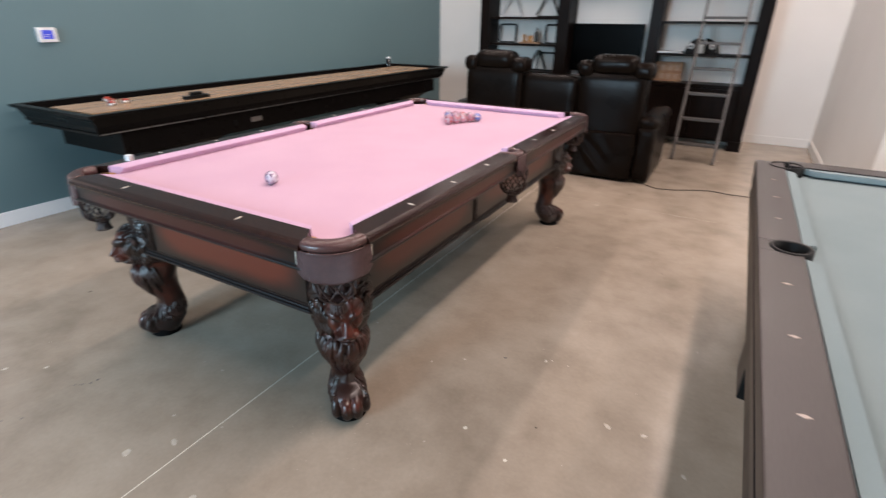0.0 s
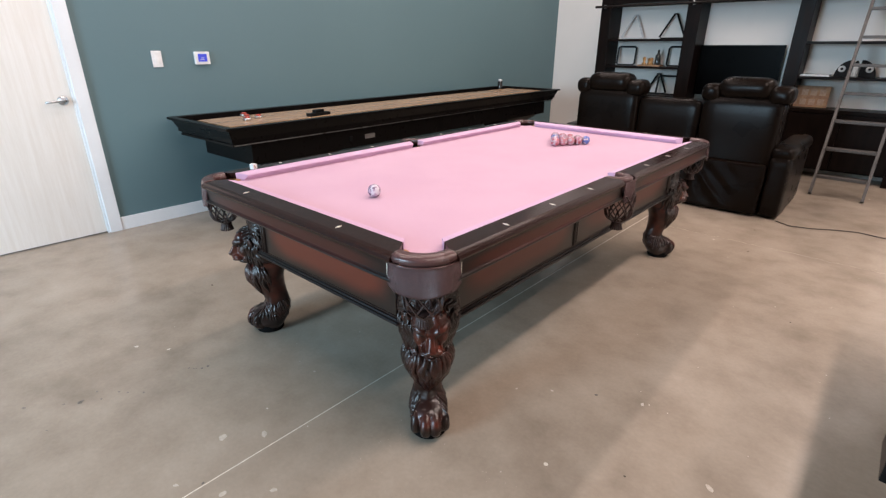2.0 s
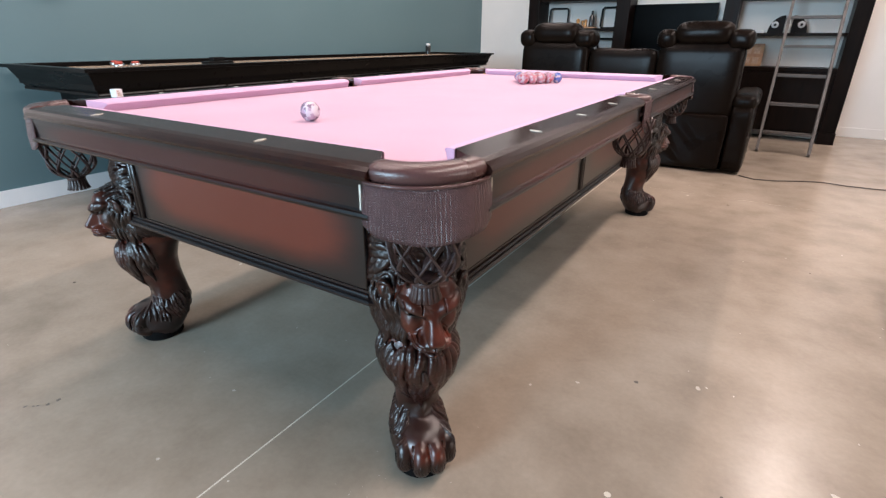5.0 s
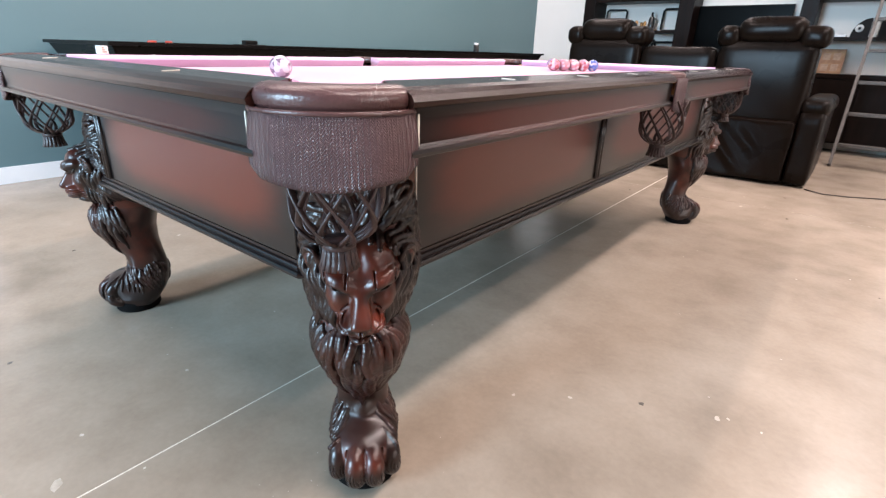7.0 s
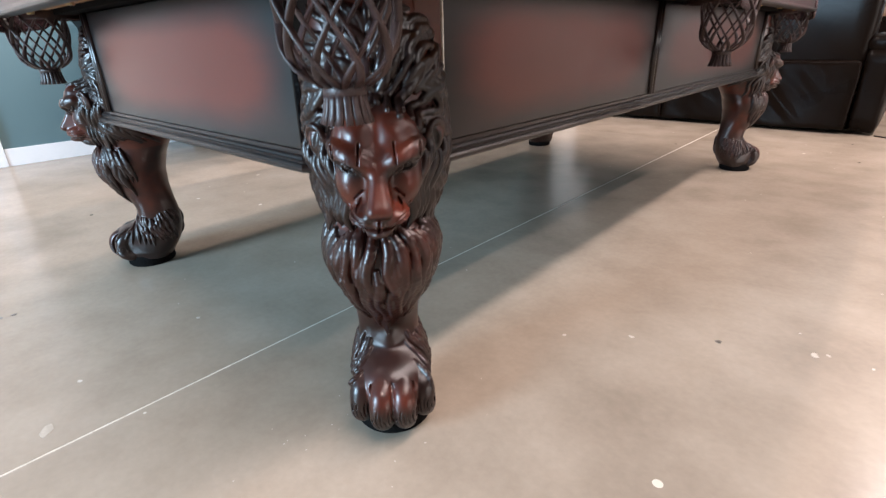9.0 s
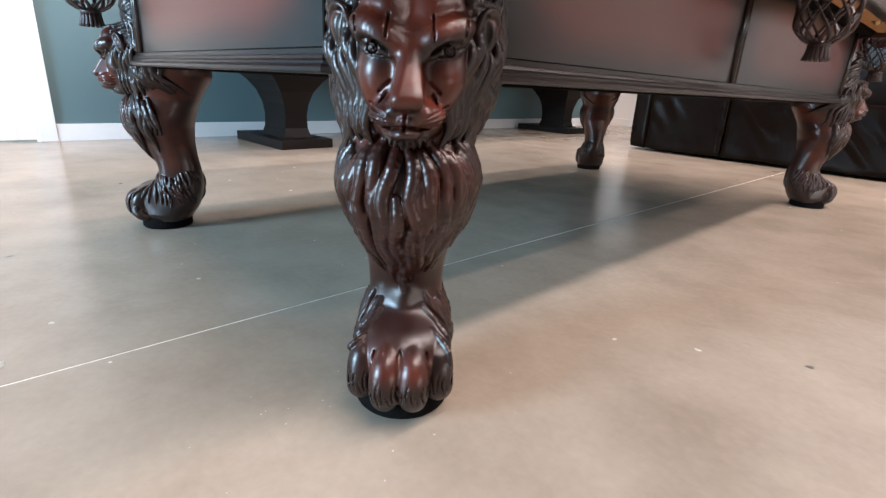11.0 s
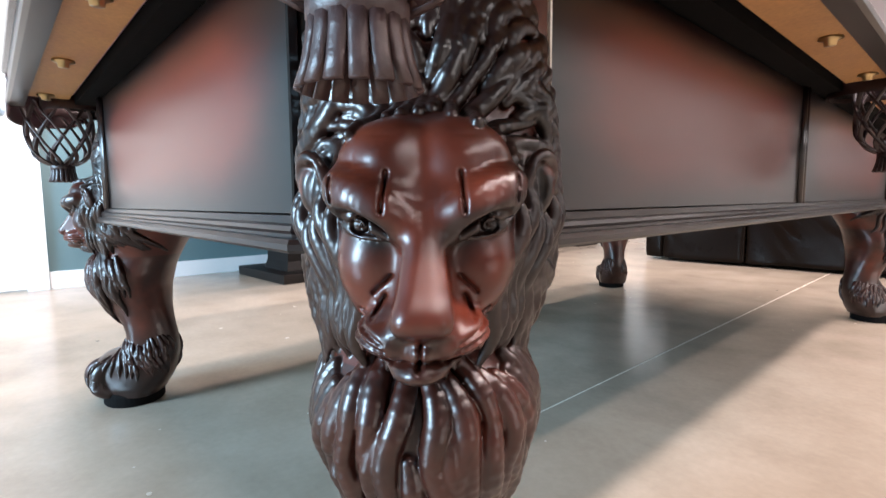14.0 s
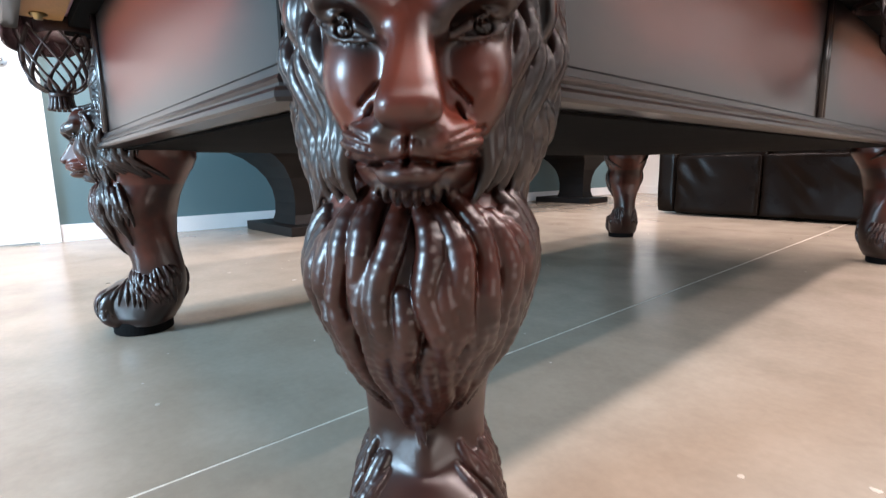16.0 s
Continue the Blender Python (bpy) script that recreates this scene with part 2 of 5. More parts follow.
def box(x0, x1, y0, y1, z0, z1, bevel=0.0, seg=2, bm=None):
    own = bmesh.new()
    bmesh.ops.create_cube(own, size=1.0, matrix=Matrix.LocRotScale(((x0 + x1) / 2, (y0 + y1) / 2, (z0 + z1) / 2), None, (abs(x1 - x0), abs(y1 - y0), abs(z1 - z0))))
    if bevel:
        bmesh.ops.bevel(own, geom=own.edges[:], offset=bevel, segments=seg, affect="EDGES", profile=0.7)
    return own if bm is None else join(bm, own)


def join(bm, other, m=None):
    """Adds the bmesh other, moved by m, to bm."""
    if m is not None:
        other.transform(m)
    me = bpy.data.meshes.new("tmp")
    other.to_mesh(me)
    other.free()
    bm.from_mesh(me)
    bpy.data.meshes.remove(me)
    return bm


def lathe(profile, seg=24, bm=None, cap=True):
    bm = bm or bmesh.new()
    rings = [[bm.verts.new((r * math.cos(2 * math.pi * i / seg), r * math.sin(2 * math.pi * i / seg), z)) for i in range(seg)] for r, z in profile]
    for a, b in zip(rings, rings[1:]):
        for i in range(seg):
            bm.faces.new((a[i], a[(i + 1) % seg], b[(i + 1) % seg], b[i]))
    if cap:
        bm.faces.new(rings[0][::-1])
        bm.faces.new(rings[-1])
    return bm


def sweep(section, path, bm=None, closed=False, up=Vector((0, 0, 1))):
    """A closed section (side, up) carried along a path of points."""
    bm = bm or bmesh.new()
    pts = [Vector(p) for p in path]
    rings = []
    for i, p in enumerate(pts):
        a, b = (pts[i - 1], pts[(i + 1) % len(pts)]) if closed else (pts[max(i - 1, 0)], pts[min(i + 1, len(pts) - 1)])
        d = (b - a).normalized()
        side = d.cross(up)
        if side.length < 1e-4:
            side = d.cross(Vector((1, 0, 0)))
        side.normalize()
        u = side.cross(d)
        rings.append([bm.verts.new(p + side * s + u * h) for s, h in section])
    k = len(section)
    for a, b in list(zip(rings, rings[1:])) + ([(rings[-1], rings[0])] if closed else []):
        for i in range(k):
            bm.faces.new((a[i], a[(i + 1) % k], b[(i + 1) % k], b[i]))
    if not closed:
        bm.faces.new(rings[0][::-1])
        bm.faces.new(rings[-1])
    bmesh.ops.recalc_face_normals(bm, faces=bm.faces[:])
    return bm


def round_section(r, k=8, flat=1.0):
    return [(r * math.cos(2 * math.pi * i / k), flat * r * math.sin(2 * math.pi * i / k)) for i in range(k)]


def prism(outline, z0, z1, bm=None, bevel=0.0):
    own = bmesh.new()
    f = own.faces.new([own.verts.new((x, y, z0)) for x, y in outline])
    r = bmesh.ops.extrude_face_region(own, geom=[f])
    bmesh.ops.translate(own, verts=[v for v in r["geom"] if isinstance(v, bmesh.types.BMVert)], vec=(0, 0, z1 - z0))
    bmesh.ops.recalc_face_normals(own, faces=own.faces[:])
    if bevel:
        bmesh.ops.bevel(own, geom=own.edges[:], offset=bevel, segments=2, affect="EDGES")
    return own if bm is None else join(bm, own)

# ---- the room ----
WX, FY = -3.50, 6.75
SY, EX = -5.5, 7.0


def structure(name, bm, material, label, category="wall"):
    return tagged(put(name, bm, material), label, category, kind="structure")


# floor in four slabs, with sawn joints along x = -0.44 and far cross joints
fl = bmesh.new()
xs = (WX - 0.2, -0.442, 2.6, EX + 0.2)
ys = (SY - 0.2, 3.18, FY + 0.2)
for i in range(3):
    for j in range(2):
        box(xs[i] + 0.0027, xs[i + 1] - 0.0027, ys[j] + 0.0015, ys[j + 1] - 0.0015, -0.12, 0.0, bm=fl)
structure("floor", fl, M_FLOOR, "polished tan concrete floor with sawn joints and pale specks", "floor")
M_JOINT = mat("joint_filler", (0.78, 0.72, 0.62), 0.7, second=(0.62, 0.56, 0.47), scale=25, bump_scale=120)
structure("floor_joint", box(WX, EX, SY, FY, -0.12, -0.0006), M_JOINT, "pale dusty filler in the concrete joints", "floor")

# drips and chips on the concrete
def flecks(name, spots, material, label, seed):
    bm = bmesh.new()
    rnd = random.Random(seed)
    for x, y, r in spots:
        st, k = rnd.uniform(0, 3.1), 9
        sq = rnd.uniform(0.5, 0.9)
        ring = []
        for i in range(k):
            a, rr = 2 * math.pi * i / k, r * rnd.uniform(0.7, 1.15)
            px, py = rr * math.cos(a), rr * sq * math.sin(a)
            ring.append(bm.verts.new((x + px * math.cos(st) - py * math.sin(st), y + px * math.sin(st) + py * math.cos(st), 0.0005)))
        bm.faces.new(ring)
        lo = [bm.verts.new((v.co.x, v.co.y, -0.001)) for v in ring]
        for i in range(k):
            bm.faces.new((lo[i], lo[(i + 1) % k], ring[(i + 1) % k], ring[i]))
    return tagged(put(name, bm, material), label, "floor marks", kind="stuff")


M_CHIP_GLINT = mat("pale_chip_glint", (0.50, 0.44, 0.37), 0.4, second=(0.42, 0.36, 0.29), scale=90)
M_DRIP = mat("dark_drip", (0.075, 0.062, 0.052), 0.35, second=(0.12, 0.10, 0.08), scale=90)
# real chips, except (0.99, 0.53), which paints a ceiling lamp's glint
PALE = [(-1.543, -0.494, 0.012), (-1.398, -0.394, 0.009), (-0.615, -0.496, 0.019), (-0.511, -0.381, 0.018), (-0.359, -0.619, 0.014), (-0.245, -0.497, 0.012), (-0.707, -0.013, 0.006), (-0.637, -0.296, 0.006), (-0.512, -0.711, 0.010),
        (0.062, 0.514, 0.006), (0.185, 0.606, 0.008), (-1.492, 0.608, 0.010), (0.517, 0.784, 0.012), (0.54, 0.80, 0.006), (0.858, 0.511, 0.017), (0.99, 0.53, 0.012), (1.142, 0.402, 0.012)]
rnd = random.Random(5)
PALE += [(rnd.uniform(-2.2, 1.2), rnd.uniform(-0.6, 3.4), rnd.uniform(0.002, 0.0045)) for _ in range(70)]
PALE += [(rnd.gauss(0.05, 0.22), rnd.gauss(-0.08, 0.12), rnd.uniform(0.0008, 0.0022)) for _ in range(40)]
flecks("pale_flecks", PALE, M_CHIP_GLINT, "small pale chips and specks in the concrete, and one painted lamp glint", 3)
flecks("dark_drips", [(-1.39, -0.973, 0.008), (-1.295, -0.856, 0.006), (-1.259, -0.804, 0.014), (-1.287, -0.736, 0.006), (-1.218, -0.739, 0.006), (-1.214, -0.672, 0.006), (-1.182, -0.648, 0.006), (-1.129, -0.602, 0.006), (-1.16, -0.943, 0.005),
                      (-1.164, -0.395, 0.007), (-1.145, -0.380, 0.004), (-1.137, -0.373, 0.005), (-1.118, -0.353, 0.006), (-1.115, -0.326, 0.008), (-0.452, -0.645, 0.006), (0.344, 0.711, 0.008)], M_DRIP, "dried dark drips on the concrete", 4)

# west wall with the door opening
DY0, DY1, DH = -0.99, -0.035, 2.13
bm = box(WX - 0.15, WX, DY1, FY, 0, CEIL)
box(WX - 0.15, WX, SY, DY0, 0, CEIL, bm=bm)
box(WX - 0.15, WX, DY0, DY1, DH, CEIL, bm=bm)
structure("wall_west", bm, M_WALL, "matte teal-grey painted wall beside the door")
structure("wall_north", box(WX - 0.15, EX + 0.15, FY, FY + 0.15, 0, CEIL), M_WHITE, "plain off-white wall behind the bookcase")
structure("wall_partition", box(1.97, 2.12, 3.42, FY, 0, CEIL), M_WHITE, "plain off-white partition wall")
# south wall: glazed front behind the camera
bm = box(WX - 0.15, WX + 0.1, SY - 0.15, SY, 0, CEIL)
box(1.2, EX + 0.15, SY - 0.15, SY, 0, CEIL, bm=bm)
box(WX + 0.1, 1.2, SY - 0.15, SY, 0, 0.35, bm=bm)
box(WX + 0.1, 1.2, SY - 0.15, SY, 3.1, CEIL, bm=bm)
structure("wall_south", bm, M_WALL, "teal-grey painted wall with a wide glazed front")
bm = box(EX, EX + 0.15, SY, -1.3, 0, CEIL)
box(EX, EX + 0.15, 3.3, FY, 0, CEIL, bm=bm)
box(EX, EX + 0.15, -1.3, 3.3, 3.0, CEIL, bm=bm)
box(EX, EX + 0.15, -1.3, 3.3, 0, 0.2, bm=bm)
structure("wall_east", bm, M_WHITE, "off-white wall with a wide window")
structure("ceiling", box(WX - 0.15, EX + 0.15, SY - 0.15, FY + 0.15, CEIL, CEIL + 0.15), M_CEIL, "dark painted ceiling", "ceiling")

# baseboards
bm = box(WX, WX + 0.014, 0.055, FY, 0, 0.105, 0.003)
structure("baseboard_west", bm, M_TRIM, "white painted baseboard along the teal wall", "baseboard")
bm = box(WX, WX + 0.014, SY, -1.08, 0, 0.105, 0.003)
structure("baseboard_west_south", bm, M_TRIM, "white painted baseboard beside the door", "baseboard")
bm = box(WX + 0.014, 1.97, FY - 0.014, FY, 0, 0.105, 0.003)
structure("baseboard_north", bm, M_WHITE, "off-white baseboard", "baseboard")
structure("baseboard_partition", box(1.956, 1.97, 3.42, FY - 0.014, 0, 0.105, 0.003), M_WHITE, "off-white baseboard", "baseboard")

# the door
door = tagged(empty("door_1"), "pale wood-veneer door, closed, in a white frame", "door", kind="structure")
part("door_leaf", box(WX - 0.055, WX - 0.012, DY0 + 0.004, DY1 - 0.004, 0.01, DH - 0.004, 0.002), M_DOOR, door)
for nm, a in (("door_frame", (WX - 0.06, WX + 0.02, DY1, DY1 + 0.088, 0, DH + 0.088)), ("door_frame", (WX - 0.06, WX + 0.02, DY0 - 0.088, DY0, 0, DH + 0.088)), ("door_frame", (WX - 0.06, WX + 0.02, DY0, DY1, DH, DH + 0.088))):
    part(nm, box(*a, 0.004), M_TRIM, door)
part("door_stop", box(WX - 0.012, WX + 0.004, DY1 - 0.016, DY1, 0, DH), M_TRIM, door)
h = part("door_rose", lathe([(0.001, 0), (0.033, 0), (0.034, 0.006), (0.030, 0.013), (0.014, 0.016), (0.013, 0.05), (0.001, 0.052)], 28), M_STEEL, door, "round satin steel rose", True)
h.matrix_local = pose(WX - 0.012, DY1 - 0.075, 1.03, 0, 90, 0)
lev = sweep([(0.011 * c, 0.0085 * s) for c, s in round_section(1, 10)], [(WX + 0.035, DY1 - 0.075, 1.03), (WX + 0.040, DY1 - 0.10, 1.031), (WX + 0.040, DY1 - 0.15, 1.028), (WX + 0.036, DY1 - 0.19, 1.024)])
part("door_handle", lev, M_STEEL, door, "satin steel lever", True)

# switch and thermostat on the teal wall
sw = tagged(empty("light_switch"), "white rocker light switch on the teal wall", "light switch")
part("plate", box(WX, WX + 0.007, 0.540, 0.615, 1.240, 1.362, 0.003), M_PLATE, sw)
part("rocker", box(WX + 0.006, WX + 0.011, 0.561, 0.594, 1.267, 1.335, 0.002), M_PLATE, sw)
th = tagged(empty("thermostat"), "white wall thermostat with a blue display", "thermostat")
part("case", box(WX, WX + 0.026, 0.868, 0.992, 1.254, 1.354, 0.006), M_PLATE, th)
part("display", box(WX + 0.0255, WX + 0.028, 0.893, 0.967, 1.276, 1.336, 0.001), glowing("blue_display_glow", (0.03, 0.05, 0.45), 0.5), th, "lit blue display")
for k in range(2):
    part("text_bar", box(WX + 0.028, WX + 0.0286, 0.905 + 0.01 * k, 0.945, 1.290 + 0.014 * k, 1.293 + 0.014 * k), M_PLATE, th)

# ceiling strip lamps
for lx, ly in STRIPS:
    s = tagged(empty("ceiling_light"), "long white strip light under the ceiling", "ceiling light", "strip lights")
    part("housing", box(lx - 0.17, lx + 0.17, ly - 3.95, ly + 3.95, CEIL - 0.10, CEIL, 0.004), M_PLATE, s)

# ---- pool table with carved lion legs ----
W, LEN, TOP, SLATE = 1.27, 2.54, 0.830, 0.792
pool = tagged(empty("pool_table", pose(-W / 2, LEN / 2, 0)), "carved mahogany pool table with pink cloth and leather pockets", "pool table")
INV = pose(W / 2, -LEN / 2, 0)


def pt(name, bm, material, label="", smooth=False, parent=None):
    """A part of the pool table, given in room coordinates."""
    if parent is None:
        bm.transform(INV)
    return part(name, bm, material, parent or pool, label, smooth)


# bed cloth with rounded pocket cuts
def arc(cx, cy, r, a0, a1, k=10):
    return [(cx + r * math.cos(radians(a0 + (a1 - a0) * i / k)), cy + r * math.sin(radians(a0 + (a1 - a0) * i / k))) for i in range(k + 1)]


e = 0.04
out = []
out += arc(e + 0.02, -e - 0.02, 0.07, 172, 98)
out += [(e, LEN / 2 - 0.06)] + arc(0.065, LEN / 2, 0.058, 250, 110) + [(e, LEN / 2 + 0.06)]
out += arc(e + 0.02, LEN + e + 0.02, 0.07, 262, 188)
out += arc(-W - e - 0.02, LEN + e + 0.02, 0.07, 352, 278)
out += [(-W - e, LEN / 2 + 0.06)] + arc(-W - 0.065, LEN / 2, 0.058, 70, -70) + [(-W - e, LEN / 2 - 0.06)]
out += arc(-W - e - 0.02, -e - 0.02, 0.07, 82, 8)
pt("bed_cloth", prism(out[::-1], SLATE - 0.03, SLATE), M_FELT, "pale pink cloth over the slate")
pt("underside", box(-W - 0.02, 0.02, -0.02, LEN + 0.02, SLATE - 0.055, SLATE - 0.031), M_UNDER)


def rail(length, turn, x, y, c0, c1):
    """One rail of a given length: local x along the rail, local -y outwards. c0, c1: setbacks of the cushion's ends."""
    m = INV @ pose(x, y, 0, 0, 0, turn)
    a, b = 0.008 if c0 > 0.07 else 0.062, length - (0.008 if c1 > 0.07 else 0.062)

    def shape(sec, l0, l1, n0=None, n1=None):
        """sec: (outward, z, nose weight)"""
        bm = bmesh.new()
        r = []
        for l, n in ((l0, n0), (l1, n1)):
            r.append([bm.verts.new((l if n is None else l + (n - l) * w, -s, z)) for s, z, w in sec])
        k = len(sec)
        for i in range(k):
            bm.faces.new((r[0][i], r[0][(i + 1) % k], r[1][(i + 1) % k], r[1][i]))
        bm.faces.new(r[0][::-1])
        bm.faces.new(r[1])
        bmesh.ops.recalc_face_normals(bm, faces=bm.faces[:])
        return bm

    top = [(0.046, TOP, 1.0), (0.085, TOP - 0.0015, 0.30), (0.118, TOP - 0.003, 0), (0.130, TOP - 0.007, 0), (0.139, TOP - 0.013, 0), (0.144, TOP - 0.021, 0), (0.142, TOP - 0.028, 0), (0.134, TOP - 0.031, 0), (0.046, TOP - 0.031, 1.0)]
    o = shape(top, a, b, a + (0.040 if c0 > 0.07 else 0.0), b - (0.040 if c1 > 0.07 else 0.0))
    o.transform(m)
    rl = part("rail", o, M_RAIL, pool, "dark stained rail with pearl sights")
    ap = [(0.108, TOP - 0.031, 0), (0.1335, TOP - 0.031, 0), (0.1325, TOP - 0.045, 0), (0.1325, TOP - 0.080, 0), (0.135, TOP - 0.084, 0), (0.140, TOP - 0.086, 0), (0.142, TOP - 0.091, 0), (0.140, TOP - 0.096, 0), (0.134, TOP - 0.098, 0), (0.108, TOP - 0.098, 0)]
    o = shape(ap, a, b)
    o.transform(m)
    part("apron", o, M_APRON[0 if turn in (0, 180) else 1], rl)
    o = box(a + 0.06, b - 0.03, -0.1075, -0.030, TOP - 0.082, TOP - 0.0315)
    o.transform(m)
    part("rail_base", o, M_PLY, rl, "bare golden plywood under the rail")
    cu = [(0.0455, TOP - 0.001, 0), (0.012, TOP - 0.006, 0.75), (0.003, TOP - 0.010, 0.95), (0.0, TOP - 0.014, 1), (0.004, TOP - 0.018, 0.95), (0.018, SLATE + 0.0005, 0.6), (0.0455, SLATE + 0.0005, 0)]
    o = shape(cu, 0.045 if c0 > 0.07 else 0.035, length - (0.045 if c1 > 0.07 else 0.035), c0, length - c1)
    o.transform(m)
    part("cushion", o, M_FELT_SHADED, rl, "pink cloth-covered cushion")
    # bolts under the rail
    k = max(2, int(length / 0.3))
    for i in range(k):
        l = a + 0.10 + (b - a - 0.2) * i / (k - 1)
        o = lathe([(0.001, 0.0), (0.016, 0.0), (0.017, -0.003), (0.009, -0.005), (0.008, -0.012), (0.001, -0.012)], 12)
        o.transform(m @ pose(l, -0.075, TOP - 0.082))
        part("bolt", o, M_BRASS, rl, "", True)
    return m, rl


def inlay(m, l, rl):
    bm = bmesh.new()
    f = bm.faces.new([bm.verts.new(p) for p in ((l - 0.006, -0.092, TOP - 0.0018), (l, -0.107, TOP - 0.0024), (l + 0.006, -0.092, TOP - 0.0018), (l, -0.077, TOP - 0.0012))])
    r = bmesh.ops.extrude_face_region(bm, geom=[f])
    bmesh.ops.translate(bm, verts=[v for v in r["geom"] if isinstance(v, bmesh.types.BMVert)], vec=(0, 0, 0.0014))
    bmesh.ops.recalc_face_normals(bm, faces=bm.faces[:])
    bm.transform(m)
    part("sight_inlay", bm, M_PEARL, rl)


def sunburst(along, middle, gloss):
    """Wood panel finish: reddish middle, dark glazed border (by the panel's own bounds)."""
    m = bpy.data.materials.new("sunburst_panel")
    m.use_nodes = True
    nt = m.node_tree
    L, N = nt.links.new, nt.nodes.new
    b = nt.nodes["Principled BSDF"]
    tc = N("ShaderNodeTexCoord")
    n = N("ShaderNodeTexNoise")
    n.inputs["Scale"].default_value, n.inputs["Detail"].default_value = 5, 6
    mp = N("ShaderNodeMapping")
    mp.inputs["Scale"].default_value = (1.5, 1.5, 7)
    L(tc.outputs["Object"], mp.inputs[0])
    L(mp.outputs[0], n.inputs["Vector"])
    sep = N("ShaderNodeSeparateXYZ")
    L(tc.outputs["Generated"], sep.inputs[0])
    prod = None
    for ax, k in ((along, 5.0), (2, 2.6)):
        s1 = N("ShaderNodeMath")
        s1.operation, s1.inputs[1].default_value = "SUBTRACT", 0.5
        L(sep.outputs[ax], s1.inputs[0])
        s2 = N("ShaderNodeMath")
        s2.operation = "ABSOLUTE"
        L(s1.outputs[0], s2.inputs[0])
        s3 = N("ShaderNodeMath")
        s3.operation, s3.inputs[0].default_value = "SUBTRACT", 0.5
        L(s2.outputs[0], s3.inputs[1])
        s4 = N("ShaderNodeMath")
        s4.operation, s4.inputs[1].default_value, s4.use_clamp = "MULTIPLY", k, True
        L(s3.outputs[0], s4.inputs[0])
        if ax == along:
            prod = s4
        else:
            p = N("ShaderNodeMath")
            p.operation = "MULTIPLY"
            L(prod.outputs[0], p.inputs[0])
            L(s4.outputs[0], p.inputs[1])
            prod = p
    ad = N("ShaderNodeMath")
    ad.operation, ad.inputs[1].default_value = "MULTIPLY_ADD", 0.25
    L(n.outputs[0], ad.inputs[0])
    L(prod.outputs[0], ad.inputs[2])
    ramp = N("ShaderNodeValToRGB")
    ramp.color_ramp.interpolation = "EASE"
    ramp.color_ramp.elements[0].position, ramp.color_ramp.elements[1].position = 0.12, 1.1 / 1.25
    ramp.color_ramp.elements[0].color, ramp.color_ramp.elements[1].color = (0.0055, 0.0026, 0.0022, 1), (*middle, 1)
    L(ad.outputs[0], ramp.inputs[0])
    L(ramp.outputs[0], b.inputs["Base Color"])
    b.inputs["Roughness"].default_value = 0.29
    b.inputs["Specular IOR Level"].default_value = gloss
    return m


M_SUN = [sunburst(k, (0.115, 0.0175, 0.0075), 0.65) for k in (0, 1)]
M_APRON = [sunburst(k, (0.047, 0.009, 0.0055), 0.40) for k in (0, 1)]
A = W / 4
rails = []
H2 = LEN / 2
rails.append(rail(W, 0, -W, 0, 0.085, 0.085))              # near short
rails.append(rail(W, 180, 0, LEN, 0.085, 0.085))           # far short
rails.append(rail(H2, 90, 0, 0, 0.085, 0.05))              # east, near half
rails.append(rail(H2, 90, 0, H2, 0.05, 0.085))
rails.append(rail(H2, -90, -W, LEN, 0.085, 0.05))          # west
rails.append(rail(H2, -90, -W, H2, 0.05, 0.085))
for i, (m, rl) in enumerate(rails):
    for k in ((1, 3) if i < 2 else (1, 2, 3)):
        inlay(m, k * A, rl)

# cabinet body with cut corners, panels, pilasters and stepped base moulding
BX0, BX1, BY0, BY1 = -W + 0.02, -0.02, 0.012, LEN - 0.012


def octagon(g, cut):
    x0, x1, y0, y1 = BX0 - g, BX1 + g, BY0 - g, BY1 + g
    return [(x0 + cut, y0), (x1 - cut, y0), (x1, y0 + cut), (x1, y1 - cut), (x1 - cut, y1), (x0 + cut, y1), (x0, y1 - cut), (x0, y0 + cut)]


pt("cabinet", prism(octagon(-0.012, 0.13), 0.476, SLATE - 0.056), M_MOULD)
mould = bmesh.new()
prev = None
for g, z in ((-0.03, 0.464), (0.011, 0.464), (0.014, 0.467), (0.014, 0.472), (0.011, 0.476), (0.006, 0.477), (0.006, 0.480), (0.008, 0.483), (0.006, 0.487), (0.001, 0.489), (0.001, 0.496), (-0.03, 0.496)):
    ring = [mould.verts.new((x, y, z)) for x, y in octagon(g, 0.135)]
    for i in range(8) if prev else ():
        mould.faces.new((prev[i], prev[(i + 1) % 8], ring[(i + 1) % 8], ring[i]))
    prev = ring
bmesh.ops.recalc_face_normals(mould, faces=mould.faces[:])
pt("base_moulding", mould, M_MOULD, "stepped dark base moulding")
pt("bottom_board", prism(octagon(-0.03, 0.13), 0.4600, 0.4635), M_UNDER)
PZ0, PZ1 = 0.4965, SLATE - 0.058


def panel_on(x0, x1, y0, y1):
    return pt("side_panel", box(x0, x1, y0, y1, PZ0, PZ1, 0.0015, 1), M_SUN[0 if x1 - x0 > 0.1 else 1], "sunburst stained panel")


panel_on(BX0 + 0.205, BX1 - 0.136, BY0, BY0 + 0.011)
panel_on(BX0 + 0.205, BX1 - 0.136, BY1 - 0.011, BY1)
for sx0, sx1 in ((BX1 - 0.011, BX1), (BX0, BX0 + 0.011)):
    panel_on(sx0, sx1, BY0 + 0.185, H2 - 0.200)
    panel_on(sx0, sx1, H2 - 0.170, BY1 - 0.180)


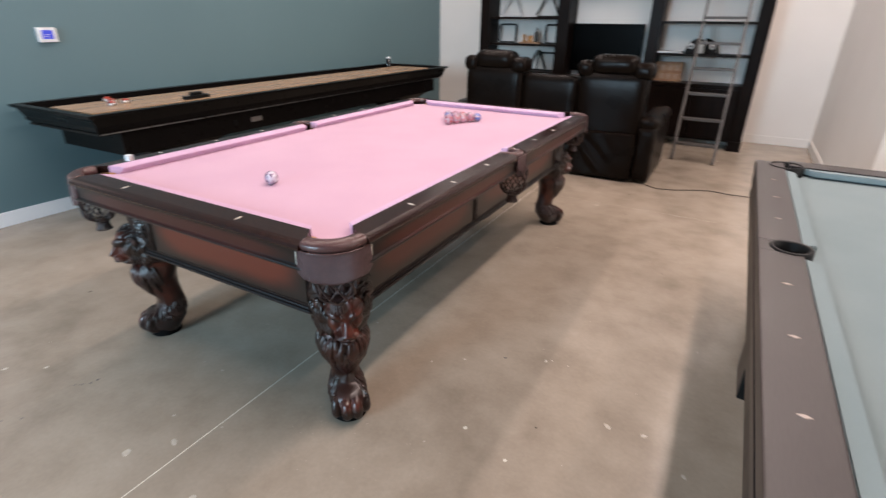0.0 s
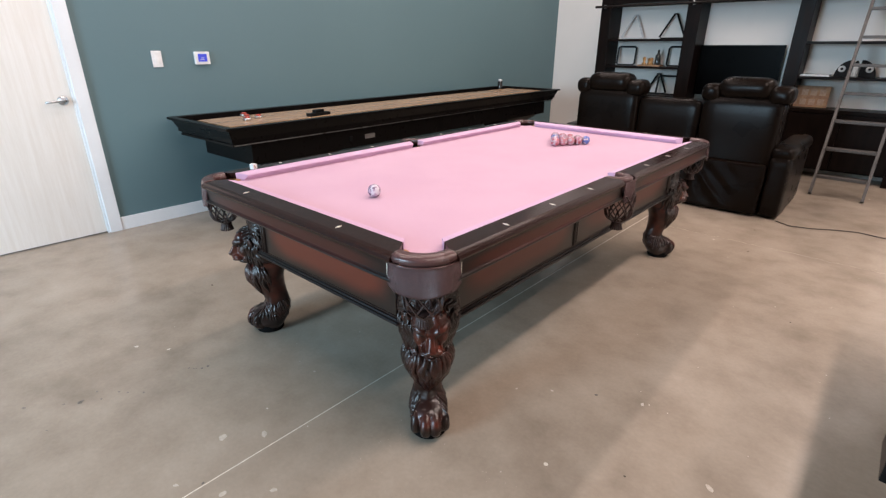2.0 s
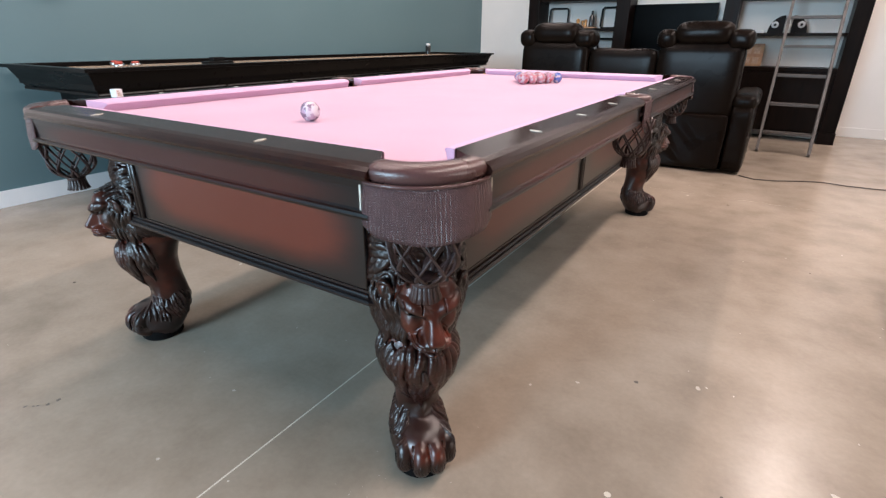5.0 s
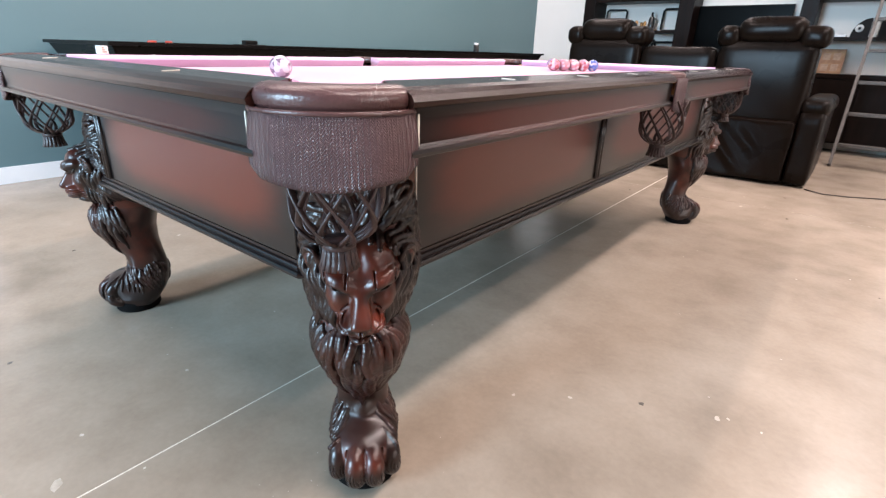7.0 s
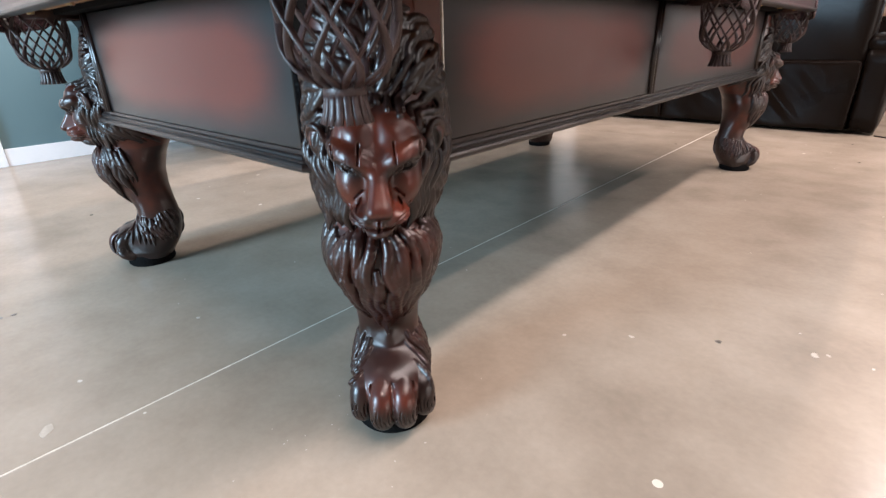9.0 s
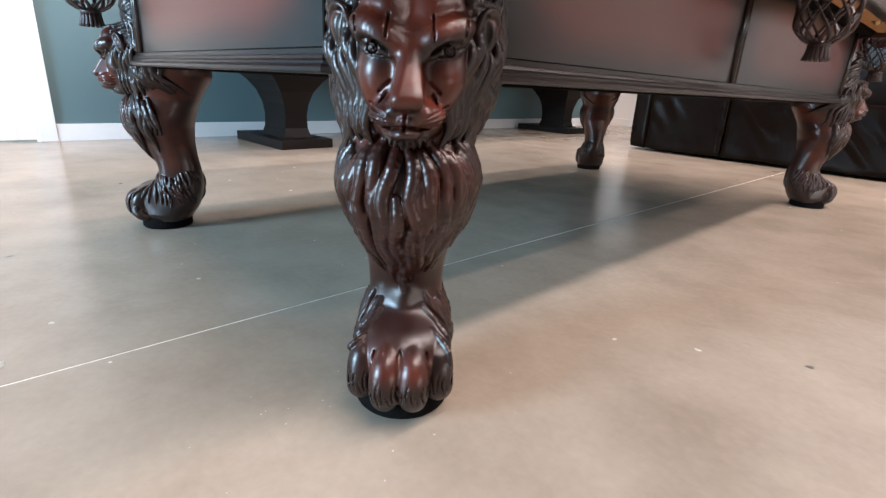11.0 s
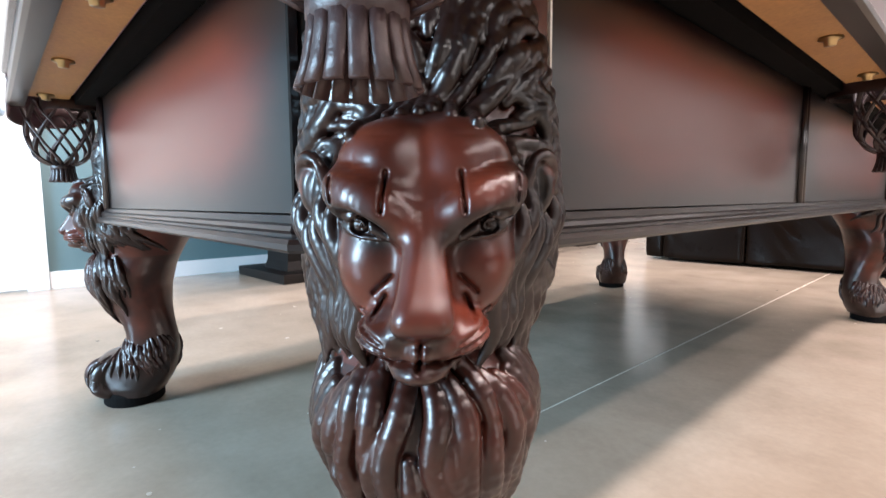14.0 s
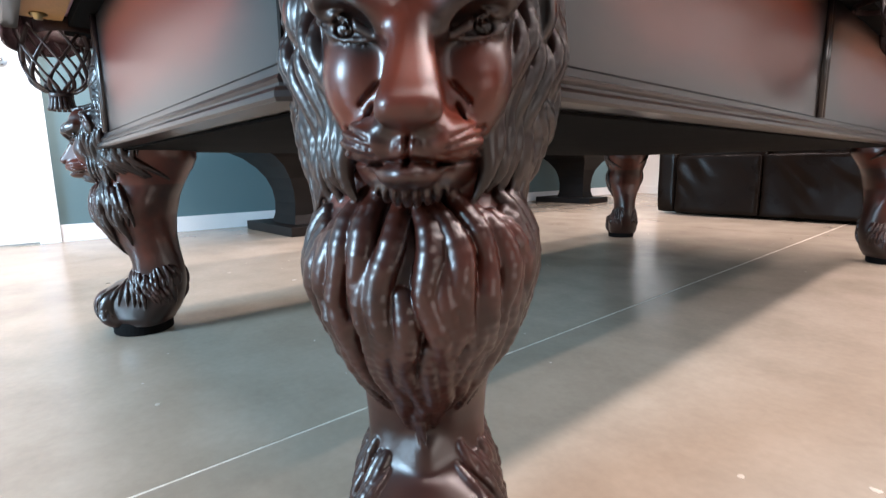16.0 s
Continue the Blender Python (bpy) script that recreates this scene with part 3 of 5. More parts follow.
def pilaster(x, y, along):
    """A pair of upright beads."""
    for d in (-0.009, 0.009):
        bm = lathe([(0.0085, PZ0), (0.0085, PZ1)], 12)
        bm.transform(Matrix.Translation((x + (d if along == "x" else 0), y + (d if along == "y" else 0), 0)))
        pt("pilaster_bead", bm, M_MOULD, "", True)


for y in (BY0, BY1):
    pilaster(BX0 + 0.190, y, "x")
for x in (BX0, BX1):
    for y in (H2 - 0.185, BY1 - 0.165):
        pilaster(x, y, "y")
    # pale strip that paints the light caught on the panel's edge
    pt("panel_edge_glint", box(x - 0.002, x + 0.002, BY0 + 0.182, BY0 + 0.1846, PZ0, PZ1), M_PEARL, "pale strip painted as light caught on the panel edge")
    pt("corner_board", box(min(x, x - 0.009 * (1 if x > -0.5 else -1)), max(x, x - 0.009 * (1 if x > -0.5 else -1)), BY0 + 0.125, BY0 + 0.1815, PZ0, PZ1, 0.0015, 1), M_WOOD)

# ---- the carved lion leg ----


def lion_leg_mesh():
    """A leg that faces local -y, sculpted as a solid: blended forms for leg, skull and paw, hundreds of tapered locks, cut lines; then skinned."""
    H = 0.0015
    xs1, us1, zs1 = np.arange(-0.132, 0.132, H, dtype=np.float32), np.arange(-0.174, 0.166, H, dtype=np.float32), np.arange(0.024, 0.722, H, dtype=np.float32)
    rng = random.Random(11)
    UC = -0.038

    def prof(pairs, z, half=30):
        zz, vv = np.array(pairs).T
        fine = np.linspace(0.0, 0.75, 1500)
        v = np.interp(fine, zz, vv)
        k = np.exp(-np.linspace(-2, 2, 2 * half + 1) ** 2)
        v = np.convolve(np.pad(v, half, mode="edge"), k / k.sum(), mode="valid")
        return np.interp(z, fine, v).astype(np.float32)

    front = [(0.03, 0.068), (0.045, 0.082), (0.07, 0.086), (0.1, 0.074), (0.116, 0.054), (0.130, 0.030), (0.144, 0.012), (0.160, 0.003), (0.180, 0.001), (0.205, 0.0095), (0.25, 0.0405), (0.295, 0.0715), (0.33, 0.0745),
             (0.355, 0.070), (0.372, 0.061), (0.39, 0.040), (0.405, 0.032), (0.425, 0.027), (0.46, 0.0255), (0.54, 0.0215), (0.58, 0.0242), (0.62, 0.0285), (0.66, 0.0165), (0.71, 0.0045)]
    back = [(0.03, -0.070), (0.045, -0.084), (0.07, -0.099), (0.10, -0.110), (0.13, -0.116), (0.155, -0.116), (0.18, -0.112), (0.21, -0.106), (0.25, -0.100), (0.30, -0.100), (0.35, -0.114), (0.40, -0.142), (0.44, -0.168), (0.71, -0.168)]
    width = [(0.03, 0.068), (0.045, 0.074), (0.07, 0.073), (0.10, 0.068), (0.13, 0.062), (0.145, 0.057), (0.16, 0.0545), (0.18, 0.0545), (0.21, 0.0565), (0.25, 0.066), (0.28, 0.078), (0.31, 0.087), (0.335, 0.090),
             (0.36, 0.087), (0.376, 0.083), (0.395, 0.086), (0.43, 0.099), (0.46, 0.106), (0.525, 0.106), (0.575, 0.101), (0.63, 0.094), (0.71, 0.080)]
    F, B, HW = prof(front, zs1), prof(back, zs1), prof(width, zs1)
    D = np.empty((len(xs1), len(us1), len(zs1)), np.float32)
    for k in range(len(zs1)):
        up = us1[None, :] - UC
        ru = np.where(up > 0, F[k] - UC, UC - B[k])
        e = 2.15
        q = (np.abs(xs1[:, None] / HW[k]) ** e + np.abs(up / ru) ** e) ** (1 / e)
        D[:, :, k] = (q - 1) * np.minimum(HW[k], ru) * 0.95
    HAIR = np.zeros_like(D)

    def window(lo, hi):
        sl, ax = [], []
        for a, l, h in zip((xs1, us1, zs1), lo, hi):
            i0, i1 = max(0, int((l - a[0]) / H)), min(len(a), int((h - a[0]) / H) + 2)
            sl.append(slice(i0, max(i0, i1)))
            ax.append(a[sl[-1]])
        return tuple(sl), ax[0][:, None, None], ax[1][None, :, None], ax[2][None, None, :]

    def smin(a, b, k):
        h = np.maximum(k - np.abs(a - b), 0) / k
        return np.minimum(a, b) - h * h * k * 0.25

    def add(sl, d, k):
        D[sl] = smin(D[sl], d, k)

    def ball(c, r, k=0.012, tilt=0.0, cut=False):
        """An ellipsoid joined to (or cut from) the solid; tilt turns it in the x-z plane."""
        for sg in ((-1, 1) if c[0] else (1,)):
            m = max(r) + 0.02
            sl, x, u, z = window((sg * c[0] - m, c[1] - m, c[2] - m), (sg * c[0] + m, c[1] + m, c[2] + m))
            dx, dz = (x - sg * c[0]) * sg, z - c[2]
            ca, sa = math.cos(tilt), math.sin(tilt)
            px, pz, pu = dx * ca + dz * sa, dz * ca - dx * sa, u - c[1]
            k0 = np.sqrt((px / r[0]) ** 2 + (pu / r[1]) ** 2 + (pz / r[2]) ** 2)
            k1 = np.sqrt((px / r[0] ** 2) ** 2 + (pu / r[1] ** 2) ** 2 + (pz / r[2] ** 2) ** 2)
            d = k0 * (k0 - 1) / np.maximum(k1, 1e-6)
            D[sl] = -smin(-D[sl], d, k) if cut else smin(D[sl], d, k)

    def lock(pts, radii, k=0.0016, cut=False, hair=None):
        """A tapered rope along points (x, u, z), rounded between them."""
        if len(pts) < 9:
            for _ in range(2):
                rows = [(*p, r) for p, r in zip(pts, radii)]
                mid = [tuple(0.75 * a + 0.25 * b for a, b in zip(r0, r1)) if h == 0 else tuple(0.25 * a + 0.75 * b for a, b in zip(r0, r1)) for r0, r1 in zip(rows, rows[1:]) for h in (0, 1)]
                rows = [rows[0]] + mid[1:-1] + [rows[-1]]
                pts, radii = [r[:3] for r in rows], [r[3] for r in rows]
        for (a, b), (ra, rb) in zip(zip(pts, pts[1:]), zip(radii, radii[1:])):
            m = max(ra, rb) + 0.005
            sl, x, u, z = window([min(p, q) - m for p, q in zip(a, b)], [max(p, q) + m for p, q in zip(a, b)])
            if 0 in D[sl].shape:
                continue
            v = [q - p for p, q in zip(a, b)]
            ll = max(sum(c * c for c in v), 1e-9)
            t = np.clip(((x - a[0]) * v[0] + (u - a[1]) * v[1] + (z - a[2]) * v[2]) / ll, 0, 1)
            d = np.sqrt((x - a[0] - t * v[0]) ** 2 + (u - a[1] - t * v[1]) ** 2 + (z - a[2] - t * v[2]) ** 2) - (ra + (rb - ra) * t)
            if hair is not None:
                HAIR[sl] = np.where(d < D[sl] + 0.0012, hair, HAIR[sl])
            D[sl] = -smin(-D[sl], d, k) if cut else smin(D[sl], d, k)

    def pair(pts, radii, **kw):
        for sg in (-1, 1):
            lock([(sg * p[0], p[1], p[2]) for p in pts], radii, **kw)

    def g(x, w):
        return np.exp(-(x / w) ** 2)

    def ss(a, b, x):
        t = np.clip((x - a) / (b - a), 0, 1)
        return t * t * (3 - 2 * t)

    # --- skull ---
    ball((0, 0.030, 0.505), (0.069, 0.068, 0.071), 0.016)
    ball((0, 0.045, 0.440), (0.050, 0.052, 0.046), 0.020)
    ball((0.036, 0.060, 0.466), (0.026, 0.033, 0.032), 0.014)
    ball((0.025, 0.074, 0.532), (0.032, 0.024, 0.028), 0.020)
    pair([(0.012, 0.1035, 0.4920), (0.028, 0.1045, 0.5020), (0.046, 0.0945, 0.5120), (0.061, 0.0690, 0.5190)], [0.0085, 0.0125, 0.0125, 0.0085], k=0.012)
    pair([(0.008, 0.094, 0.505), (0.026, 0.090, 0.530)], [0.012, 0.012], k=0.012)
    # --- flat-topped nose bridge that widens to the nose ---
    sl, x, u, z = window((-0.06, 0.02, 0.405), (0.06, 0.165, 0.56))
    ru = prof([(0.0, 0.10), (0.421, 0.116), (0.427, 0.133), (0.433, 0.1445), (0.440, 0.1490), (0.447, 0.1465), (0.455, 0.1405), (0.47, 0.131), (0.49, 0.119), (0.505, 0.1085), (0.52, 0.097), (0.535, 0.082), (0.55, 0.066), (0.58, 0.04), (0.75, 0.04)], z, 14)
    rw = prof([(0.0, 0.012), (0.424, 0.0125), (0.434, 0.0178), (0.442, 0.0182), (0.455, 0.0155), (0.475, 0.0128), (0.49, 0.0126), (0.503, 0.0150), (0.515, 0.0185), (0.53, 0.019), (0.55, 0.014), (0.75, 0.012)], z, 8)
    qx, qu = np.abs(x) - rw + 0.0105, u - ru + 0.0105
    d = np.hypot(np.maximum(qx, 0), np.maximum(qu, 0)) + np.minimum(np.maximum(qx, qu), 0) - 0.0105
    d = np.maximum(d * 0.9, np.maximum(0.4225 - z, z - 0.560))
    add(sl, d, 0.012)
    # --- muzzle, lips and chin ---
    ball((0.0185, 0.097, 0.4235), (0.0250, 0.034, 0.0160), 0.009, tilt=0.15)
    ball((0, 0.108, 0.4200), (0.0115, 0.030, 0.0120), 0.006)
    ball((0, 0.106, 0.4055), (0.0190, 0.029, 0.0092), 0.007)
    ball((0.0, 0.070, 0.3955), (0.0255, 0.034, 0.0125), 0.006)
    ball((0.0, 0.045, 0.412), (0.040, 0.042, 0.022), 0.012)
    ball((0.0090, 0.1420, 0.4275), (0.0056, 0.0080, 0.0030), 0.0025, tilt=0.40, cut=True)
    pair([(0.0145, 0.138, 0.4290), (0.0188, 0.131, 0.4350), (0.0182, 0.127, 0.4410)], [0.0024, 0.0020, 0.0010], cut=True)
    # --- eyes ---
    ball((0.0405, 0.1045, 0.4930), (0.0205, 0.0165, 0.0085), 0.006, tilt=0.26, cut=True)
    ball((0.0405, 0.0755, 0.4930), (0.0150, 0.0150, 0.0115), 0.001)
    pair([(0.0200, 0.1000, 0.4835), (0.0300, 0.0980, 0.4895), (0.0420, 0.0965, 0.4965), (0.0520, 0.0890, 0.5005), (0.0610, 0.0740, 0.5010)], [0.0016, 0.0030, 0.0036, 0.0032, 0.0016], k=0.0015)
    pair([(0.0200, 0.0990, 0.4835), (0.0310, 0.0935, 0.4840), (0.0420, 0.0915, 0.4858), (0.0520, 0.0845, 0.4900), (0.0610, 0.0735, 0.5000)], [0.0012, 0.0015, 0.0017, 0.0015, 0.0010], k=0.0015)
    # cut lines on the face: added height of the surface, front side only
    sl, x, u, z = window((-0.075, 0.035, 0.375), (0.075, 0.165, 0.575))
    ax = np.abs(x)

    def seg(x0, zz0, x1, zz1):
        dx, dz = x1 - x0, zz1 - zz0
        t = np.clip(((ax - x0) * dx + (z - zz0) * dz) / (dx * dx + dz * dz), 0, 1)
        return np.hypot(ax - x0 - t * dx, z - zz0 - t * dz)

    cut = np.zeros(np.broadcast_shapes(ax.shape, z.shape), np.float32)
    for p0, dep, w in (((0.0232, 0.526, 0.0252, 0.501), 0.0050, 0.0012), ((0.058, 0.508, 0.0600, 0.523), 0.003, 0.0014), ((0.022, 0.4600, 0.034, 0.4480), 0.0036, 0.0012), ((0.0255, 0.4470, 0.0315, 0.4360), 0.0036, 0.0012)):
        cut += dep * g(seg(*p0), w)
    iris = np.hypot(ax - 0.0410, z - 0.4925)
    cut += (0.0030 * g(iris - 0.0052, 0.0012) + 0.0030 * g(iris - 0.0022, 0.0010)) * (np.hypot((ax - 0.0405) / 0.0170, (z - 0.4925) / 0.0066) < 1)
    for k in range(4):
        za = 0.4105 + 0.0047 * k
        cut += 0.0030 * g(seg(0.017 + 0.002 * k, za, 0.044, za + 0.004 + 0.0022 * k), 0.0013)
    cut += 0.0050 * g(x, 0.0015) * ss(0.407, 0.411, z) * (1 - ss(0.424, 0.428, z))
    cut += 0.0024 * g(seg(0.001, 0.4135, 0.016, 0.4115), 0.0014) + 0.0024 * g(seg(0.016, 0.4115, 0.034, 0.4165), 0.0014)
    cut += 0.0045 * (0.5 + 0.5 * np.cos(x * 2 * math.pi / 0.0068)) ** 2 * (ax < 0.026) * ss(0.382, 0.386, z) * (1 - ss(0.394, 0.398, z))
    cut += 0.004 * g(x, 0.009) * g(z - 0.548, 0.018)
    D[sl] += cut * ss(0.040, 0.060, u)

    # --- paw: four toes, knuckles, tendons ---
    ball((0, 0.022, 0.092), (0.062, 0.060, 0.046), 0.020)
    for q, uc, r, zc in ((0.0190, 0.066, 0.0205, 0.074), (0.0540, 0.036, 0.0195, 0.066)):
        pair([(q * 0.80, uc - 0.026, 0.114), (q * 0.95, uc + 0.004, 0.102), (q, uc + 0.018, 0.086), (q, uc + 0.020, zc - 0.012), (q, uc + 0.012, 0.046), (q, uc, 0.036)], [0.009, 0.0150, r * 0.98, r, r * 0.92, r * 0.8], k=0.005)
    ball((0, -0.002, 0.160), (0.009, 0.010, 0.012), 0.020)
    for q in (0.0, 0.0375):
        pair([(q * 0.80, 0.064 - 10 * q * q, 0.118), (q, 0.094 - 13 * q * q, 0.100), (q, 0.110 - 16 * q * q, 0.080), (q, 0.110 - 16 * q * q, 0.045)], [0.0012, 0.0024, 0.0028, 0.0028], k=0.003, cut=True)
    # claws at the toe tips
    for q, uc in ((0.0190, 0.086), (0.0540, 0.055)):
        pair([(q, uc - 0.004, 0.050), (q, uc + 0.004, 0.043), (q, uc + 0.003, 0.034)], [0.0075, 0.0060, 0.0030], k=0.002)

    # --- how far the solid reaches round its axis, for laying hair ---
    ths, zl = np.linspace(-math.pi, math.pi, 181), np.linspace(0.03, 0.715, 230)
    rr = np.linspace(0.20, 0.02, 150)
    reach = np.zeros((181, 230))
    zi = np.clip(np.rint((zl - zs1[0]) / H).astype(int), 0, len(zs1) - 1)
    for i, th in enumerate(ths):
        xi = np.clip(np.rint((rr * math.sin(th) - xs1[0]) / H).astype(int), 0, len(xs1) - 1)
        ui = np.clip(np.rint((UC + rr * math.cos(th) - us1[0]) / H).astype(int), 0, len(us1) - 1)
        inside = D[xi[:, None], ui[:, None], zi[None, :]] < 0
        reach[i] = rr[np.argmax(inside, axis=0)]

    def on(th, z, lift):
        i = min(max((th + math.pi) / (2 * math.pi) * 180, 0), 179.99)
        j = min(max((z - 0.03) / 0.685 * 229, 0), 228.99)
        a, b, fi, fj = int(i), int(j), i % 1, j % 1
        r = (reach[a, b] * (1 - fi) + reach[a + 1, b] * fi) * (1 - fj) + (reach[a, b + 1] * (1 - fi) + reach[a + 1, b + 1] * fi) * fj + lift
        return (r * math.sin(th), UC + r * math.cos(th), z)

    def strands(th0, z0, heading, length, r, curl, lift, hair=1.0, n=12, turnto=None, taper=0.18, bend=0.16, wave=0.0):
        """A lock from (th0, z0); heading in radians from straight up, towards +th; it bends towards turnto and waves with its neighbours."""
        pts, th, z, h = [], th0, z0, heading
        loose = rng.uniform(-0.5, 0.5)
        for i in range(n + 1):
            f = i / n
            pts.append(on(th, z, lift + 0.0048 * math.sin(math.pi * min(1, 0.12 + 0.72 * f))))
            hh = h + curl * math.sin(z * 62 + abs(th) * 2.3 + wave + loose)
            th += math.sin(hh) * length / n / 0.098
            z += math.cos(hh) * length / n
            if turnto is not None:
                h += (turnto - h) * bend
        rad = [r * (0.70 + 0.30 * math.sin(math.pi * min(0.5, f / n * 1.4))) * (1 - (1 - taper) * max(0, (f / n - 0.40) / 0.60) ** 1.3) for f in range(n + 1)]
        lock(pts, rad, k=0.0016, hair=hair)

    down = math.pi
    # mane down the sides, from behind the face to the back of the head, higher locks over lower ones
    for sg in (-1, 1):
        for row, (z0, hi) in enumerate(((0.462, 1.75), (0.500, 1.95), (0.545, 2.05), (0.590, 2.10))):
            for th0 in np.arange(0.76 + 0.03 * (row % 2), hi, 0.118):
                zz = z0 + rng.uniform(-0.010, 0.010) - 0.010 * max(0, th0 - 1.3)
                strands(sg * th0, zz, sg * rng.uniform(1.9, 2.4), rng.uniform(0.095, 0.125), rng.uniform(0.0058, 0.0086), 0.62, -0.0012 + 0.0008 * row, turnto=sg * (2.95 - 0.22 * max(0, th0 - 1.1)), wave=0.8 * row)
                strands(sg * (th0 + 0.055), zz + 0.008, sg * rng.uniform(2.0, 2.5), rng.uniform(0.060, 0.090), rng.uniform(0.0030, 0.0044), 0.62, 0.0010 + 0.0008 * row, turnto=sg * 2.95, wave=0.8 * row)
        # locks that frame the face and close round the jaw
        for k in range(6):
            ox, ou, w = 0.0085 * k, -0.0135 * k, 0.0050 + 0.0012 * math.sin(2.1 * k)
            drop = 0.010 * math.sin(1.7 * k)
            lock([(sg * (0.062 + ox), 0.050 + ou, 0.516 + drop), (sg * (0.066 + ox + w), 0.054 + ou, 0.490 + drop), (sg * (0.058 + ox), 0.058 + ou, 0.468 + drop), (sg * (0.049 + ox - 0.5 * w), 0.056 + ou, 0.448 + drop), (sg * (0.047 + ox), 0.054 + ou, 0.428), (sg * (0.046 + ox + 1.2 * w), 0.052 + ou, 0.408), (sg * (0.037 + ox + w), 0.050 + ou, 0.386 + 0.6 * drop)],
                 [0.0030, 0.0070, 0.0088, 0.0090, 0.0082, 0.0070, 0.0025], k=0.0014, hair=1.0)
            lock([(sg * (0.068 + ox + w), 0.049 + ou, 0.500 + drop), (sg * (0.063 + ox), 0.053 + ou, 0.470), (sg * (0.054 + ox - 0.4 * w), 0.054 + ou, 0.446), (sg * (0.054 + ox + w), 0.053 + ou, 0.420), (sg * (0.044 + ox + w), 0.048 + ou, 0.396 + drop)],
                 [0.002, 0.0040, 0.0050, 0.0042, 0.0018], k=0.0014, hair=1.0)
        for k in range(5):
            strands(sg * (0.80 + 0.045 * k), 0.505 - 0.006 * k, sg * 2.9, 0.125, 0.0066, 0.34, 0.003, turnto=sg * 3.15, wave=0.4 * k)
        # crown: swept up and away from the forehead, curling over to the sides
        for row, (lo, hi, z0) in enumerate(((0.05, 1.7, 0.668), (0.05, 1.35, 0.636), (0.06, 1.05, 0.604), (0.05, 0.80, 0.568))):
            for t0 in np.arange(lo, hi, 0.112):
                zz = z0 - (0.050 * (t0 / 0.78) ** 2 if row == 3 else 0.03 * t0 ** 2) + rng.uniform(-0.006, 0.006)
                strands(sg * t0, zz, sg * (0.05 + 0.60 * t0), rng.uniform(0.062, 0.090), rng.uniform(0.0055, 0.0085), 0.40, 0.0018, turnto=sg * (1.3 + 0.8 * t0), wave=1.3 * row)
                strands(sg * (t0 + 0.05), zz + 0.006, sg * (0.15 + 0.60 * t0), rng.uniform(0.045, 0.060), 0.0036, 0.40, 0.0034, turnto=sg * (1.3 + 0.8 * t0), wave=1.3 * row)
    # beard: laid from the tip up, so that the broad upper locks lie on the lower ones
    for row, (z0, span, ln, r0) in enumerate(((0.232, 0.22, 0.052, 0.0060), (0.255, 0.45, 0.060, 0.0068), (0.285, 0.80, 0.080, 0.0074), (0.318, 1.20, 0.085, 0.0080), (0.350, 1.45, 0.085, 0.0084), (0.386, 1.42, 0.080, 0.0086))):
        for t0 in np.arange(-span, span + 0.01, 0.150):
            tt = t0 + rng.uniform(-0.035, 0.035) + (0.075 if row % 2 else 0)
            sgn = 1 if tt > 0 else -1
            zz = z0 + rng.uniform(-0.012, 0.012) + (0.020 * min(1, abs(tt)) if row < 5 else -0.014 * min(1.4, abs(tt)))
            inward = down + sgn * (0.34 * min(1, abs(tt))) * (1 if zz < 0.33 else 0.1)
            first = inward - sgn * (0.75 if row == 5 else 0.35) * min(1, 0.3 + abs(tt))
            red = 0.45 if abs(tt) < 0.75 else 0.85
            strands(tt, zz, first, ln * rng.uniform(0.9, 1.3), r0 * rng.uniform(0.85, 1.25), 0.26, -0.0022 + 0.0006 * row, hair=red + 0.12, turnto=inward, bend=0.22, wave=1.1 * row)
            if rng.random() < 0.45:
                strands(tt + 0.07, zz - 0.006, first, ln * rng.uniform(0.7, 1.0), rng.uniform(0.0028, 0.0042), 0.30, 0.0012 + 0.0006 * row, hair=0.9, turnto=inward, bend=0.22, wave=1.1 * row)
    # fur at the ankle's sides and the backs of the toes
    for sg in (-1, 1):
        for row, z0 in enumerate((0.120, 0.142, 0.160)):
            for t0 in np.arange(0.55 + 0.1 * row, 2.7, 0.15):
                strands(sg * (t0 + rng.uniform(-0.05, 0.05)), z0 + rng.uniform(-0.008, 0.008) + 0.006 * math.sin(t0 * 3), sg * 2.75, rng.uniform(0.034, 0.050), rng.uniform(0.0042, 0.0058), 0.35, -0.0015, hair=0.85, n=9, turnto=sg * 3.0)
    # ears: rim, hollow, a tuft lying in it
    for sg in (-1, 1):
        loop = [(sg * (0.0855 + 0.0115 * math.cos(a) + 0.004 * math.sin(a)), 0.026 - 0.012 * math.cos(a) + 0.004 * math.sin(a), 0.5195 + 0.0215 * math.sin(a)) for a in np.linspace(-0.9, 2 * math.pi - 1.9, 18)]
        ball((0.0845, 0.018, 0.519), (0.014, 0.016, 0.022), 0.004)
        lock(loop, [0.0036 + 0.0014 * math.sin(math.pi * i / 17) for i in range(18)], k=0.003, hair=0.8)
        lock([(sg * 0.0860, 0.038, 0.532), (sg * 0.0870, 0.037, 0.518), (sg * 0.0880, 0.033, 0.504)], [0.0050, 0.0070, 0.004], k=0.002, cut=True)
        lock([(sg * 0.0790, 0.036, 0.534), (sg * 0.0800, 0.036, 0.515), (sg * 0.0850, 0.030, 0.492)], [0.002, 0.0042, 0.002], k=0.002, hair=1.0)
    # tufts cut into the toe tips
    sl, x, u, z = window((-0.08, 0.02, 0.03), (0.08, 0.12, 0.09))
    D[sl] += 0.0024 * (np.abs(np.sin(x * math.pi / 0.0068 + 1.2 * np.sin(z * 120))) < 0.35) * (1 - ss(0.066, 0.078, z + 0.008 * np.sin(x * 310))) * ss(0.046, 0.054, z + 0.005 * np.sin(x * 450)) * ss(0.02, 0.04, u)

